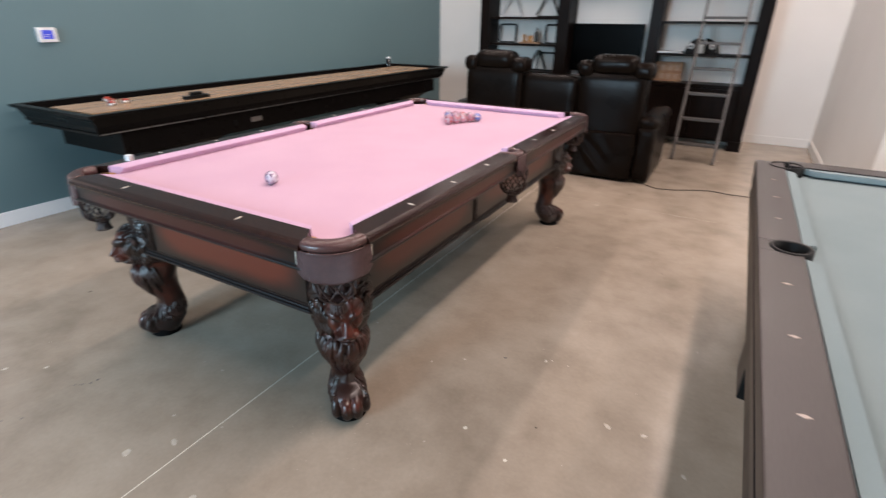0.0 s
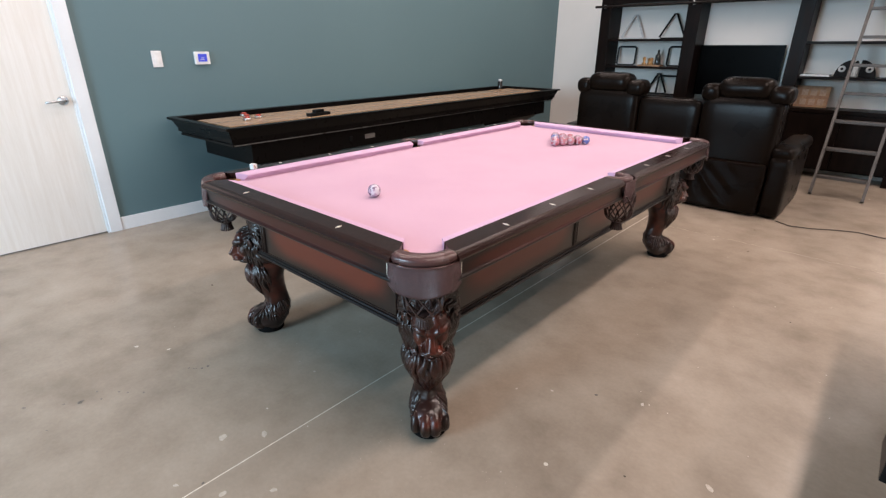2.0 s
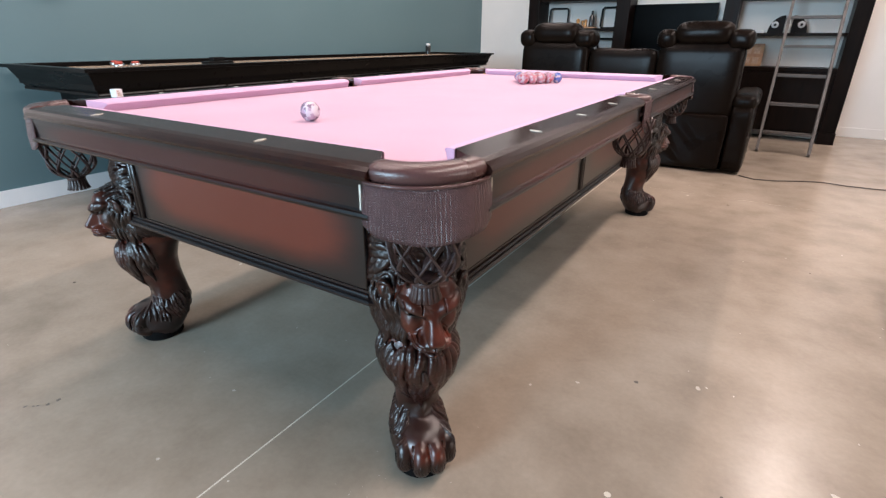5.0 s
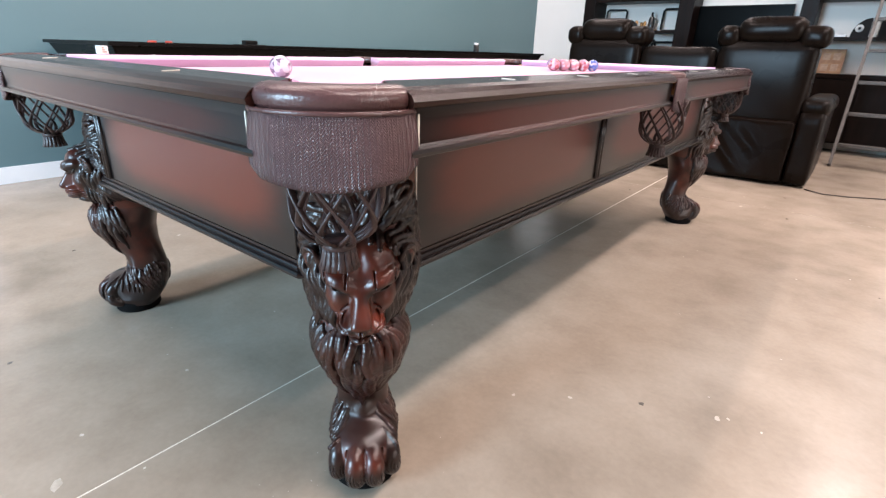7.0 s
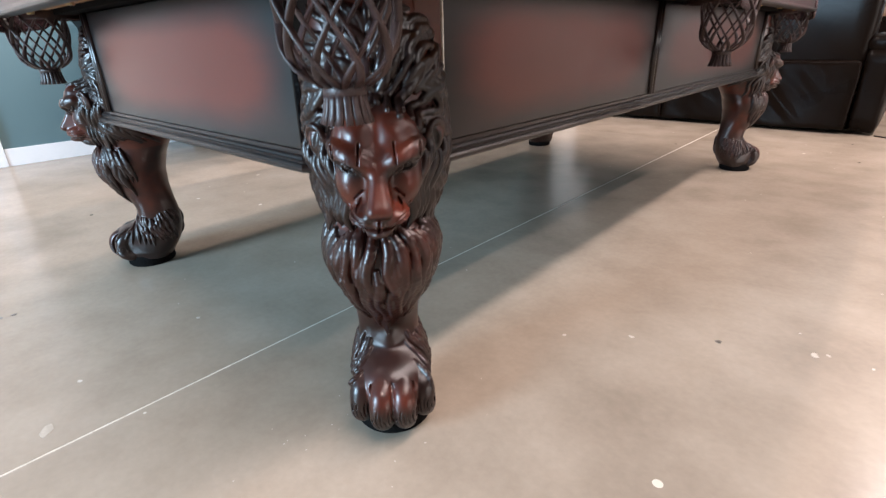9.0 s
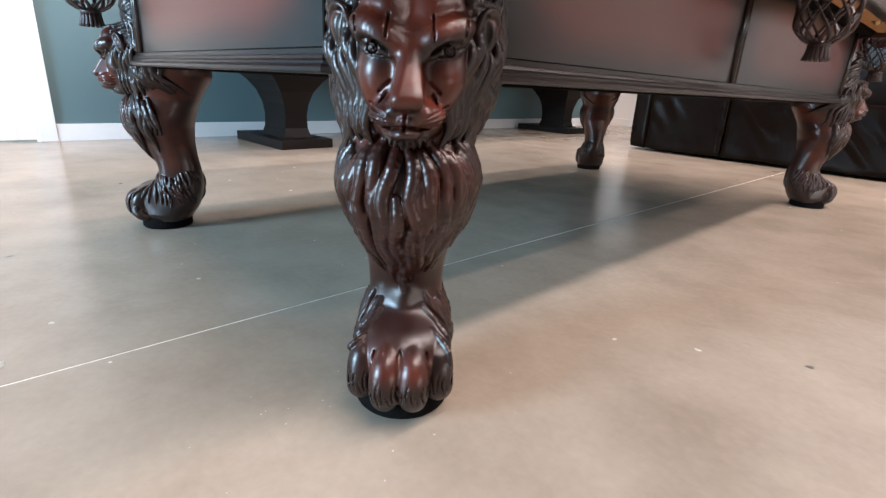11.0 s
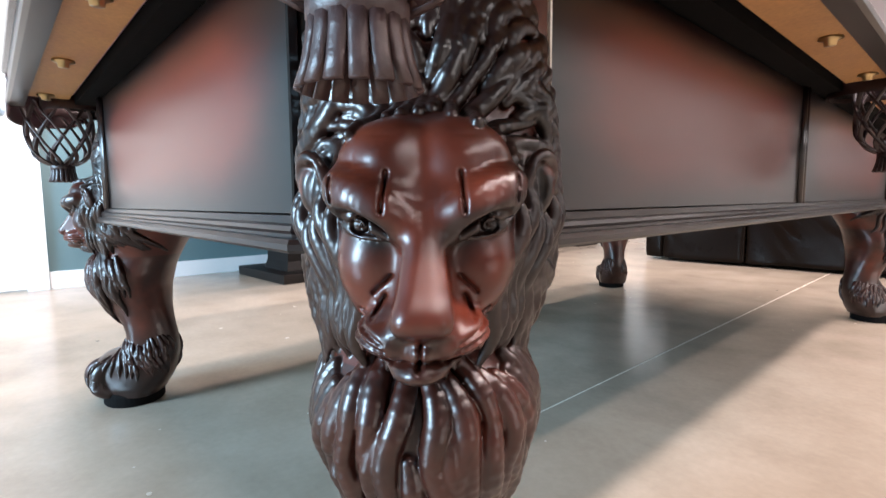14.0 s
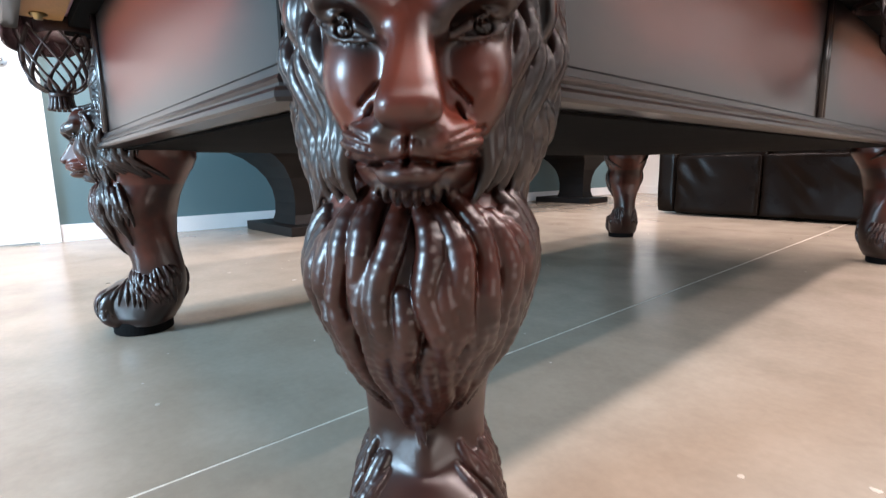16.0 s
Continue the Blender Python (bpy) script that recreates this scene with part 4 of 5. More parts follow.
    # --- skin: one corner in each cell that the surface crosses ---
    D[0], D[-1], D[:, 0], D[:, -1], D[:, :, 0], D[:, :, -1] = (0.01,) * 6
    S = D < 0
    n0, n1, n2 = (q - 1 for q in D.shape)
    count = np.zeros((n0, n1, n2), np.int8)
    for a in (0, 1):
        for b in (0, 1):
            for c in (0, 1):
                count += S[a:a + n0, b:b + n1, c:c + n2]
    ci, cj, ck = np.nonzero((count > 0) & (count < 8))
    index = np.full((n0, n1, n2), -1, np.int32)
    index[ci, cj, ck] = np.arange(len(ci))
    acc, num = np.zeros((len(ci), 3)), np.zeros(len(ci))
    for axis in range(3):
        for a in (0, 1):
            for b in (0, 1):
                o0 = [a, b]
                o0.insert(axis, 0)
                o1 = list(o0)
                o1[axis] = 1
                d0 = D[ci + o0[0], cj + o0[1], ck + o0[2]]
                d1 = D[ci + o1[0], cj + o1[1], ck + o1[2]]
                on_edge = (d0 < 0) != (d1 < 0)
                t = np.where(on_edge, d0 / np.where(on_edge, d0 - d1, 1), 0)
                p = np.tile(np.array(o0, float), (len(ci), 1))
                p[:, axis] = t
                acc += p * on_edge[:, None]
                num += on_edge
    co = (acc / num[:, None] + np.stack([ci, cj, ck], -1)) * H + np.array([xs1[0], us1[0], zs1[0]])
    co[:, 0] += 0.0045 * ss(0.38, 0.46, co[:, 2]) * (1 - ss(0.60, 0.68, co[:, 2]))
    quads = []
    for axis in range(3):
        lo = [slice(1, -1)] * 3
        lo[axis] = slice(0, -1)
        hi = [slice(1, -1)] * 3
        hi[axis] = slice(1, None)
        s0, s1 = S[tuple(lo)], S[tuple(hi)]
        for flip, m in ((False, s0 & ~s1), (True, ~s0 & s1)):
            e = np.stack(np.nonzero(m), -1) + np.array([0 if q == axis else 1 for q in range(3)])
            b, c = (axis + 1) % 3, (axis + 2) % 3
            ring = []
            for db, dc in ((0, 0), (-1, 0), (-1, -1), (0, -1)):
                f = e.copy()
                f[:, b] += db
                f[:, c] += dc
                ring.append(index[f[:, 0], f[:, 1], f[:, 2]])
            quads.append(np.stack(ring if flip else ring[::-1], -1))
    quads = np.concatenate(quads)
    hair = HAIR[ci, cj, ck]
    x, u, z = np.abs(co[:, 0]), co[:, 1], co[:, 2]
    # stain: darker round the eyes, nose leather, mouth and hairline, redder on cheeks and brow; the eye terms also
    # paint in the brow's shade
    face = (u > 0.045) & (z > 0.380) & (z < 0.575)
    stain_and_shade = 0.7 * g(z - 0.409, 0.012) + 0.9 * g(np.hypot(x - 0.010, (z - 0.428) * 1.3), 0.010) + 2.6 * g(x - 0.041, 0.022) * g(z - 0.4935 - 0.35 * (x - 0.04), 0.0090) + 0.8 * ss(0.545, 0.570, z) + 0.65 * ss(0.046, 0.064, x) + 0.20 * g(x - 0.026, 0.008) * g(z - 0.470, 0.026)
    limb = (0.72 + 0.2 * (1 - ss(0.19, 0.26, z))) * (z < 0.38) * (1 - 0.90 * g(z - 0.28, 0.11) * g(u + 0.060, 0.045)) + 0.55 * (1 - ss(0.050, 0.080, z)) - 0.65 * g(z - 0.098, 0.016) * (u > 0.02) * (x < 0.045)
    stain_and_shade = stain_and_shade + 0.9 * (1 - ss(0.398, 0.404, z)) + 0.5 * g(x - 0.026, 0.010) * g(z - 0.488, 0.012)
    hair = np.clip(np.maximum(hair, limb) + np.where(face & (hair < 0.5), stain_and_shade, 0), 0, 1)
    me = bpy.data.meshes.new("leg")
    verts = np.stack([co[:, 0], -co[:, 1], co[:, 2]], -1)
    me.vertices.add(len(verts))
    me.vertices.foreach_set("co", verts.reshape(-1))
    me.loops.add(len(quads) * 4)
    me.loops.foreach_set("vertex_index", quads.reshape(-1).astype(np.int32))
    me.polygons.add(len(quads))
    me.polygons.foreach_set("loop_start", np.arange(0, len(quads) * 4, 4, dtype=np.int32))
    me.update(calc_edges=True)
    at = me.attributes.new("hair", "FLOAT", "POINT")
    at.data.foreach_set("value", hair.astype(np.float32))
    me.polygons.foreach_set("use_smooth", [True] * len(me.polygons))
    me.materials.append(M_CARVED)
    me.update()
    return me


leg_mesh = lion_leg_mesh()
LX, LY = 0.060, 0.079
pad_bm = lathe([(0.001, 0.0), (0.066, 0.0), (0.069, 0.004), (0.069, 0.026), (0.066, 0.034), (0.001, 0.034)], 40)
pad_mesh = bpy.data.meshes.new("foot_pad")
pad_bm.to_mesh(pad_mesh)
pad_bm.free()
pad_mesh.materials.append(M_UNDER)
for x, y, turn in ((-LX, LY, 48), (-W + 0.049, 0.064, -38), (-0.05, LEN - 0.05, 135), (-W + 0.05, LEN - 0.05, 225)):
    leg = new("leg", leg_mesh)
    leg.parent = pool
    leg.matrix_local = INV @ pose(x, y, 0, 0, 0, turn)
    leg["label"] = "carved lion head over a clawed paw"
    p = new("foot_pad", pad_mesh)
    p.parent = leg

# ---- leather pockets ----


def woven():
    m = mat("woven_leather", (0.090, 0.046, 0.050), 0.25, second=(0.074, 0.038, 0.040), scale=9, rvar=0.06)
    nt = m.node_tree
    L, N = nt.links.new, nt.nodes.new
    b = nt.nodes["Principled BSDF"]
    uv = N("ShaderNodeUVMap")
    uv.uv_map = "UVMap"
    sep = N("ShaderNodeSeparateXYZ")
    L(uv.outputs[0], sep.inputs[0])

    def math_(op, a, b2=None):
        q = N("ShaderNodeMath")
        q.operation = op
        for i, v in enumerate((a, b2)):
            if v is None:
                continue
            if isinstance(v, (int, float)):
                q.inputs[i].default_value = v
            else:
                L(v, q.inputs[i])
        return q.outputs[0]

    # columns of slanted stitches, the slant turning from column to column
    col = math_("PINGPONG", sep.outputs[0], 0.0040)
    slant = math_("ADD", math_("MULTIPLY", sep.outputs[1], 1.0), math_("MULTIPLY", col, 1.3))
    st = math_("ABSOLUTE", math_("SINE", math_("MULTIPLY", slant, math.pi / 0.0046)))
    edge = math_("MULTIPLY", math_("MINIMUM", col, math_("SUBTRACT", 0.0040, col)), 800)
    hgt = math_("MULTIPLY", st, math_("ADD", math_("MULTIPLY", math_("MINIMUM", edge, 1.0), 0.5), 0.5))
    bp = N("ShaderNodeBump")
    bp.inputs["Strength"].default_value, bp.inputs["Distance"].default_value = 0.9, 0.0016
    L(hgt, bp.inputs["Height"])
    L(bp.outputs[0], b.inputs["Normal"])
    return m


M_WOVEN = woven()


def curved_sheet(fn, us, vs, thick):
    """A sheet over a grid of (u, v), given a thickness; fn gives place and normal."""
    bm = bmesh.new()
    uvl = bm.loops.layers.uv.new("UVMap")
    grid = {}
    for s in (0, 1):
        for i, u in enumerate(us):
            for j, v in enumerate(vs):
                p, nrm = fn(u, v)
                grid[s, i, j] = bm.verts.new(Vector(p) - Vector(nrm) * thick * s)

    def quad(keys, uvs):
        f = bm.faces.new([grid[k] for k in keys])
        f.smooth = True
        for lp, q in zip(f.loops, uvs):
            lp[uvl].uv = q

    n, k = len(us), len(vs)
    for i in range(n - 1):
        for j in range(k - 1):
            q = [(us[i], vs[j]), (us[i + 1], vs[j]), (us[i + 1], vs[j + 1]), (us[i], vs[j + 1])]
            ix = [(i, j), (i + 1, j), (i + 1, j + 1), (i, j + 1)]
            quad([(0, *a) for a in ix], q)
            quad([(1, *a) for a in ix[::-1]], q[::-1])
    rim = [(i, 0) for i in range(n)] + [(n - 1, j) for j in range(1, k)] + [(i, k - 1) for i in range(n - 2, -1, -1)] + [(0, j) for j in range(k - 2, 0, -1)]
    for a, b in zip(rim, rim[1:] + rim[:1]):
        quad([(1, *a), (1, *b), (0, *b), (0, *a)], [(0, 0)] * 4)
    bmesh.ops.recalc_face_normals(bm, faces=bm.faces[:])
    return bm


def basket(parent, m):
    """A net of leather straps hanging below a pocket, with a fringed tassel. m: the pocket's frame, local -y outwards."""
    def radius(z):
        return float(np.interp(z, [0.602, 0.608, 0.620, 0.640, 0.68, 0.75], [0.022, 0.036, 0.051, 0.061, 0.066, 0.070]))

    net = parent
    for d in (-1, 1):
        for k in range(8):
            path = []
            for i in range(15):
                f = i / 14
                z = 0.748 - 0.144 * f
                a = 2 * math.pi * k / 8 + d * 1.45 * f
                r = radius(z) + 0.0015 * d
                path.append(m @ Vector((r * math.cos(a), r * math.sin(a), z)))
            part("strap", sweep([(0.0046 * q, 0.0024 * w) for q, w in ((-1, -0.6), (-0.6, -1), (0.6, -1), (1, -0.6), (1, 0.6), (0.6, 1), (-0.6, 1), (-1, 0.6))], path), M_STRAP, net, "", True)
    b2 = lathe([(0.001, 0.609), (0.022, 0.608), (0.0255, 0.603), (0.0255, 0.595), (0.022, 0.590), (0.001, 0.590)], 24)
    b2.transform(m)
    part("collar", b2, M_STRAP, net, "", True)
    for k in range(16):
        a = 2 * math.pi * (k + 0.5) / 16
        fr = sweep([(0.0045, -0.0014), (0.0045, 0.0008), (0.0024, 0.0022), (-0.0024, 0.0022), (-0.0045, 0.0008), (-0.0045, -0.0014)],
                   [m @ Vector((r * math.cos(a), r * math.sin(a), z)) for r, z in ((0.0225, 0.596), (0.0235, 0.586), (0.0262, 0.573), (0.0300, 0.562))], up=m.to_3x3() @ Vector((math.cos(a), math.sin(a), 0)))
        part("fringe", fr, M_STRAP, net, "", True)


def corner_pocket(x, y, turn, raw_edges):
    m = INV @ pose(x, y, 0, 0, 0, turn)
    # rolled leather top: a half ring
    path = [m @ Vector((0.103 * math.sin(a), -0.103 * math.cos(a), TOP - 0.018)) for a in np.linspace(-0.90, 0.90, 33)]
    sec = [(-0.026, -0.016), (0.022, -0.016), (0.029, -0.008), (0.031, 0.002), (0.027, 0.011), (0.016, 0.017), (0.0, 0.019), (-0.014, 0.017), (-0.024, 0.010), (-0.028, 0.0)]
    pk = part("corner_pocket", sweep(sec, path), M_LEATHER, pool, "leather corner pocket with woven skirt and net", True)
    R = 0.134

    def skirt(u, v):
        a = u / R
        e2 = abs(u) / 0.128
        z = TOP - 0.034 - v * (0.092 - 0.012 * max(0, e2 - 0.80) / 0.2 * 1.2 + 0.006 * math.cos(u * 22) - 0.0)
        flare = 0.004 * math.sin(v * 2.6) + 0.004 * v
        nrm = m.to_3x3() @ Vector((math.sin(a), -math.cos(a), 0))
        return m @ Vector(((R + flare) * math.sin(a), -(R + flare) * math.cos(a), z)), nrm

    def uvskirt(u, v):
        return skirt(u, v / 0.092)

    part("skirt", curved_sheet(uvskirt, np.linspace(-0.128, 0.128, 45), np.linspace(0, 0.092, 13), 0.005), M_WOVEN, pk, "woven leather skirt")
    path = [m @ Vector((0.134 * math.sin(a), -0.134 * math.cos(a), TOP - 0.0335)) for a in np.linspace(-0.95, 0.95, 33)]
    part("piping", sweep(round_section(0.0035, 8), path), M_LEATHER, pk, "", True)
    # inner lining
    lin = lathe([(0.080, 0.728), (0.080, SLATE - 0.034), (0.074, SLATE - 0.034), (0.074, 0.728)], 32, cap=False)
    lin.transform(m)
    part("lining", lin, M_STRAP, pk, "", True)
    for sg in (-1, 1) if raw_edges else ():
        a = sg * 0.134 / R
        tab = box(-0.002, 0.002, -0.004, 0.004, TOP - 0.088, TOP - 0.038, 0.001)
        tab.transform(m @ pose((R - 0.001) * math.sin(a), -(R - 0.001) * math.cos(a), 0, 0, 0, math.degrees(a)))
        part("edge_tab", tab, M_PEARL, pk, "pale raw leather edge")
    basket(pk, m @ pose(-0.003, -0.060, 0))


def side_pocket(x, y, turn):
    m = INV @ pose(x, y, 0, 0, 0, turn)
    path = [m @ Vector((0.062 * math.sin(a), 0.055 - 0.122 * math.cos(a), TOP - 0.012)) for a in np.linspace(-1.2, 1.2, 21)]
    sec = [(-0.018, -0.014), (0.016, -0.014), (0.024, -0.006), (0.024, 0.006), (0.014, 0.013), (0.0, 0.014), (-0.012, 0.012), (-0.019, 0.004)]
    pk = part("side_pocket", sweep(sec, path), M_LEATHER, pool, "leather side pocket with flap and net", True)

    def flap(u, v):
        nrm = m.to_3x3() @ Vector((0.5 * math.sin(u * 12), -1, 0)).normalized()
        z = TOP - 0.016 - v * (0.95 + 0.05 * math.cos(u * 50))
        return m @ Vector((u, -0.0925 + 1.6 * u * u - 0.02 * v, z)), nrm

    part("flap", curved_sheet(flap, np.linspace(-0.062, 0.062, 21), np.linspace(0, 0.11, 9), 0.004), M_WOVEN, pk, "woven leather flap")
    lin = lathe([(0.078, 0.728), (0.078, SLATE - 0.034), (0.070, SLATE - 0.034), (0.070, 0.728)], 28, cap=False)
    lin.transform(m)
    part("lining", lin, M_STRAP, pk, "", True)
    basket(pk, m @ pose(0, -0.045, 0))


for x, y, turn in ((0, 0, 45), (-W, 0, -45), (0, LEN, 135), (-W, LEN, 225)):
    corner_pocket(x, y, turn, x == 0 and y == 0)
side_pocket(0.058, H2, 90)
side_pocket(-W - 0.058, H2, -90)

# ---- balls and chalk on the pink table ----
BALL = 0.0286


def ball_mesh(name, k):
    bm = bmesh.new()
    bmesh.ops.create_uvsphere(bm, u_segments=40, v_segments=24, radius=BALL)
    for f in bm.faces:
        f.smooth = True
    me = bpy.data.meshes.new(name)
    bm.to_mesh(me)
    bm.free()
    return me


def marbled(name, c1, c2, c3):
    """Clear-looking resin ball with swirls of colour."""
    m = bpy.data.materials.new(name)
    m.use_nodes = True
    nt = m.node_tree
    L, N = nt.links.new, nt.nodes.new
    b = nt.nodes["Principled BSDF"]
    tc, n = N("ShaderNodeTexCoord"), N("ShaderNodeTexVoronoi")
    oi = N("ShaderNodeObjectInfo")
    ad = N("ShaderNodeVectorMath")
    ad.operation = "ADD"
    L(tc.outputs["Object"], ad.inputs[0])
    L(oi.outputs["Location"], ad.inputs[1])
    n.inputs["Scale"].default_value = 85
    L(ad.outputs[0], n.inputs["Vector"])
    r = N("ShaderNodeValToRGB")
    e = r.color_ramp.elements
    r.color_ramp.interpolation = "CONSTANT"
    e[0].position, e[0].color = 0.0, (*c1, 1)
    e[1].position, e[1].color = 0.62, (*c3, 1)
    q = e.new(0.36)
    q.color = (*c2, 1)
    sp = N("ShaderNodeSeparateColor")
    L(n.outputs["Color"], sp.inputs[0])
    L(sp.outputs[0], r.inputs[0])
    L(r.outputs[0], b.inputs["Base Color"])
    b.inputs["Roughness"].default_value = 0.06
    b.inputs["Transmission Weight"].default_value = 0.25
    b.inputs["IOR"].default_value = 1.5
    return m


white, pinkc = (0.58, 0.46, 0.51), (0.50, 0.24, 0.32)
cm = ball_mesh("cue_ball", 0)
cm.materials.append(marbled("cue_resin", (0.74, 0.67, 0.73), (0.52, 0.38, 0.48), (0.22, 0.15, 0.21)))
cue = tagged(new("cue_ball", cm), "white and mauve marbled cue ball on pink cloth", "billiard ball")
cue.matrix_world = pose(-0.600, 0.312, SLATE + BALL, 20, 35, 10)
cols = [(0.45, 0.10, 0.12), (0.10, 0.14, 0.42), (0.55, 0.22, 0.25), (0.25, 0.25, 0.27), (0.50, 0.28, 0.40)]
bms = []
for k, cc in enumerate(cols):
    me = ball_mesh("billiard_ball", k)
    me.materials.append(marbled("ball_resin", white, pinkc if k != 1 else (0.16, 0.22, 0.5), cc))
    bms.append(me)
rk = 0
FX, FYB = -W / 2, 1.905
for row in range(5):
    for i in range(row + 1):
        o = new("billiard_ball", bms[(rk * 3 + row) % 5])
        o.matrix_world = pose(FX + (i - row / 2) * 2 * BALL * 1.01, FYB + row * 2 * BALL * 0.875, SLATE + BALL, 40 * rk, 25 * rk, 70 * rk)
        tagged(o, "marbled pink and dark billiard ball racked on the cloth", "billiard ball", "racked balls")
        rk += 1
ch = tagged(empty("chalk_cube", pose(-W - 0.062, 0.150, TOP - 0.001, 0, 0, 14)), "small white chalk cube with a printed side on the rail", "chalk")
part("cube", box(-0.0125, 0.0125, -0.0125, 0.0125, 0.0, 0.026, 0.002), M_PLATE, ch)
for k in range(3):
    part("print_bar", box(0.0126, 0.0131, -0.008, 0.006 - 0.003 * k, 0.006 + 0.006 * k, 0.009 + 0.006 * k), M_CRATE, ch)

# ---- shuffleboard along the teal wall ----
SB = tagged(empty("shuffleboard_table", pose(-2.97, 2.92, 0, 0, 0, 1.3)), "long black shuffleboard table with a maple playfield", "shuffleboard")
HL, HWD, SZ = 2.36, 0.465, 0.865


def tube_box(x0, x1, y0, y1, z0, z1, flare=0.0, lip=0.0):
    """A tray's outer wall, flared outwards to the top."""
    bm = bmesh.new()
    rings = []
    for z, g2 in ((z0, -flare), (z1 - 0.02, 0.0), (z1 - 0.018, lip), (z1, lip)):
        rings.append([bm.verts.new(p) for p in ((x0 - g2, y0 - g2, z), (x1 + g2, y0 - g2, z), (x1 + g2, y1 + g2, z), (x0 - g2, y1 + g2, z))])
    inner_t = [bm.verts.new(p) for p in ((x0 + 0.03, y0 + 0.03, z1), (x1 - 0.03, y0 + 0.03, z1), (x1 - 0.03, y1 - 0.03, z1), (x0 + 0.03, y1 - 0.03, z1))]
    inner_b = [bm.verts.new((v.co.x, v.co.y, z0 + 0.02)) for v in inner_t]
    rings += [inner_t, inner_b]
    for a, b in zip(rings, rings[1:]):
        for i in range(4):
            bm.faces.new((a[i], a[(i + 1) % 4], b[(i + 1) % 4], b[i]))
    bm.faces.new(rings[0][::-1])
    bm.faces.new(inner_b)
    bmesh.ops.recalc_face_normals(bm, faces=bm.faces[:])
    return bm


part("cradle", tube_box(-HWD, HWD, -HL, HL, 0.735, SZ, 0.05, 0.022), M_BLACKW, SB, "black flared cradle")
part("trim_line", box(-HWD + 0.043, HWD - 0.043, -HL + 0.043, HL - 0.043, 0.722, 0.736, 0.002), M_PEDESTAL, SB)
part("metal_line", box(HWD - 0.0425, HWD - 0.040, -HL + 0.05, HL - 0.05, 0.727, 0.733), M_STEEL, SB)
part("frame_box", box(-HWD + 0.10, HWD - 0.08, -HL + 0.20, HL - 0.20, 0.56, 0.722, 0.004), M_BLACKW, SB)
part("playfield", box(-0.26, 0.26, -HL + 0.12, HL - 0.12, 0.79, 0.845, 0.002), M_MAPLE, SB, "polished maple boards")
part("gutter", box(-HWD + 0.031, HWD - 0.031, -HL + 0.031, HL - 0.031, 0.756, 0.79), M_PLASTIC, SB)
part("plate", box(HWD - 0.0795, HWD - 0.076, -1.05, -0.93, 0.62, 0.66, 0.001), M_STEEL, SB, "small bare metal plate")
part("latch", box(HWD - 0.0795, HWD - 0.07, -1.23, -1.20, 0.62, 0.66, 0.002), M_PLASTIC, SB)
for yy in (-1.62, 1.75):
    # curved pedestal on a flat foot
    bm = bmesh.new()
    rings = []
    for z, hw2, hy in ((0.06, 0.17, 0.10), (0.12, 0.15, 0.085), (0.20, 0.15, 0.08), (0.28, 0.16, 0.09), (0.36, 0.18, 0.12), (0.43, 0.22, 0.17), (0.49, 0.26, 0.24), (0.53, 0.30, 0.32), (0.56, 0.33, 0.42)):
        rings.append([bm.verts.new(p) for p in ((-hw2, yy - hy, z), (hw2, yy - hy, z), (hw2, yy + hy, z), (-hw2, yy + hy, z))])
    for a, b in zip(rings, rings[1:]):
        for i in range(4):
            bm.faces.new((a[i], a[(i + 1) % 4], b[(i + 1) % 4], b[i]))
    bm.faces.new(rings[0][::-1])
    bm.faces.new(rings[-1])
    part("pedestal", bm, M_PEDESTAL, SB)
    part("foot", box(-0.40, 0.30, yy - 0.19, yy + 0.19, 0.0, 0.06, 0.008), M_PEDESTAL, SB)
puck_body = lathe([(0.001, 0), (0.026, 0), (0.029, 0.003), (0.029, 0.016), (0.024, 0.019), (0.001, 0.019)], 24)
puck = tagged(empty("puck", SB.matrix_world @ pose(-0.22, -1.86, 0.845)), "shuffleboard puck with a red cap on the maple", "puck", "pucks")
part("puck_base", puck_body, M_STEEL, puck, "", True)
part("cap", lathe([(0.001, 0.018), (0.021, 0.0185), (0.022, 0.026), (0.018, 0.030), (0.001, 0.031)], 24), M_RED, puck, "red plastic cap", True)
for px, py in ((-0.10, -1.90), (0.03, -1.97), (-0.02, -1.84)):
    copy_thing(puck, SB.matrix_world @ pose(px, py, 0.845))
br = tagged(empty("puck_brush", SB.matrix_world @ pose(0.20, -1.40, 0.845, 0, 0, 5)), "black table brush lying on the shuffleboard", "brush")
part("block", box(-0.03, 0.03, -0.11, 0.11, 0.0, 0.025, 0.004), M_PLASTIC, br)
part("grip", box(-0.02, 0.02, -0.05, 0.05, 0.025, 0.05, 0.006), M_PLASTIC, br)
bo = tagged(empty("wax_shaker", SB.matrix_world @ pose(-0.33, 2.12, 0.79)), "dark shaker can with a pale lid", "shaker can")
part("can", lathe([(0.001, 0), (0.033, 0), (0.034, 0.004), (0.034, 0.15), (0.030, 0.156), (0.001, 0.156)], 24), M_BOTTLE, bo, "", True)
part("lid", lathe([(0.001, 0.156), (0.028, 0.156), (0.027, 0.178), (0.001, 0.180)], 24), M_PLATE, bo, "pale lid", True)

# ---- bookcase with television ----
BK = tagged(empty("bookcase", pose(-0.6, 6.35, 0)), "dark espresso wall bookcase with open shelves", "bookcase")
BI = pose(0.6, -6.35, 0)


def bk(name, bm, material=None, label=""):
    bm.transform(BI)
    return part(name, bm, material or M_ESPRESSO, BK, label)


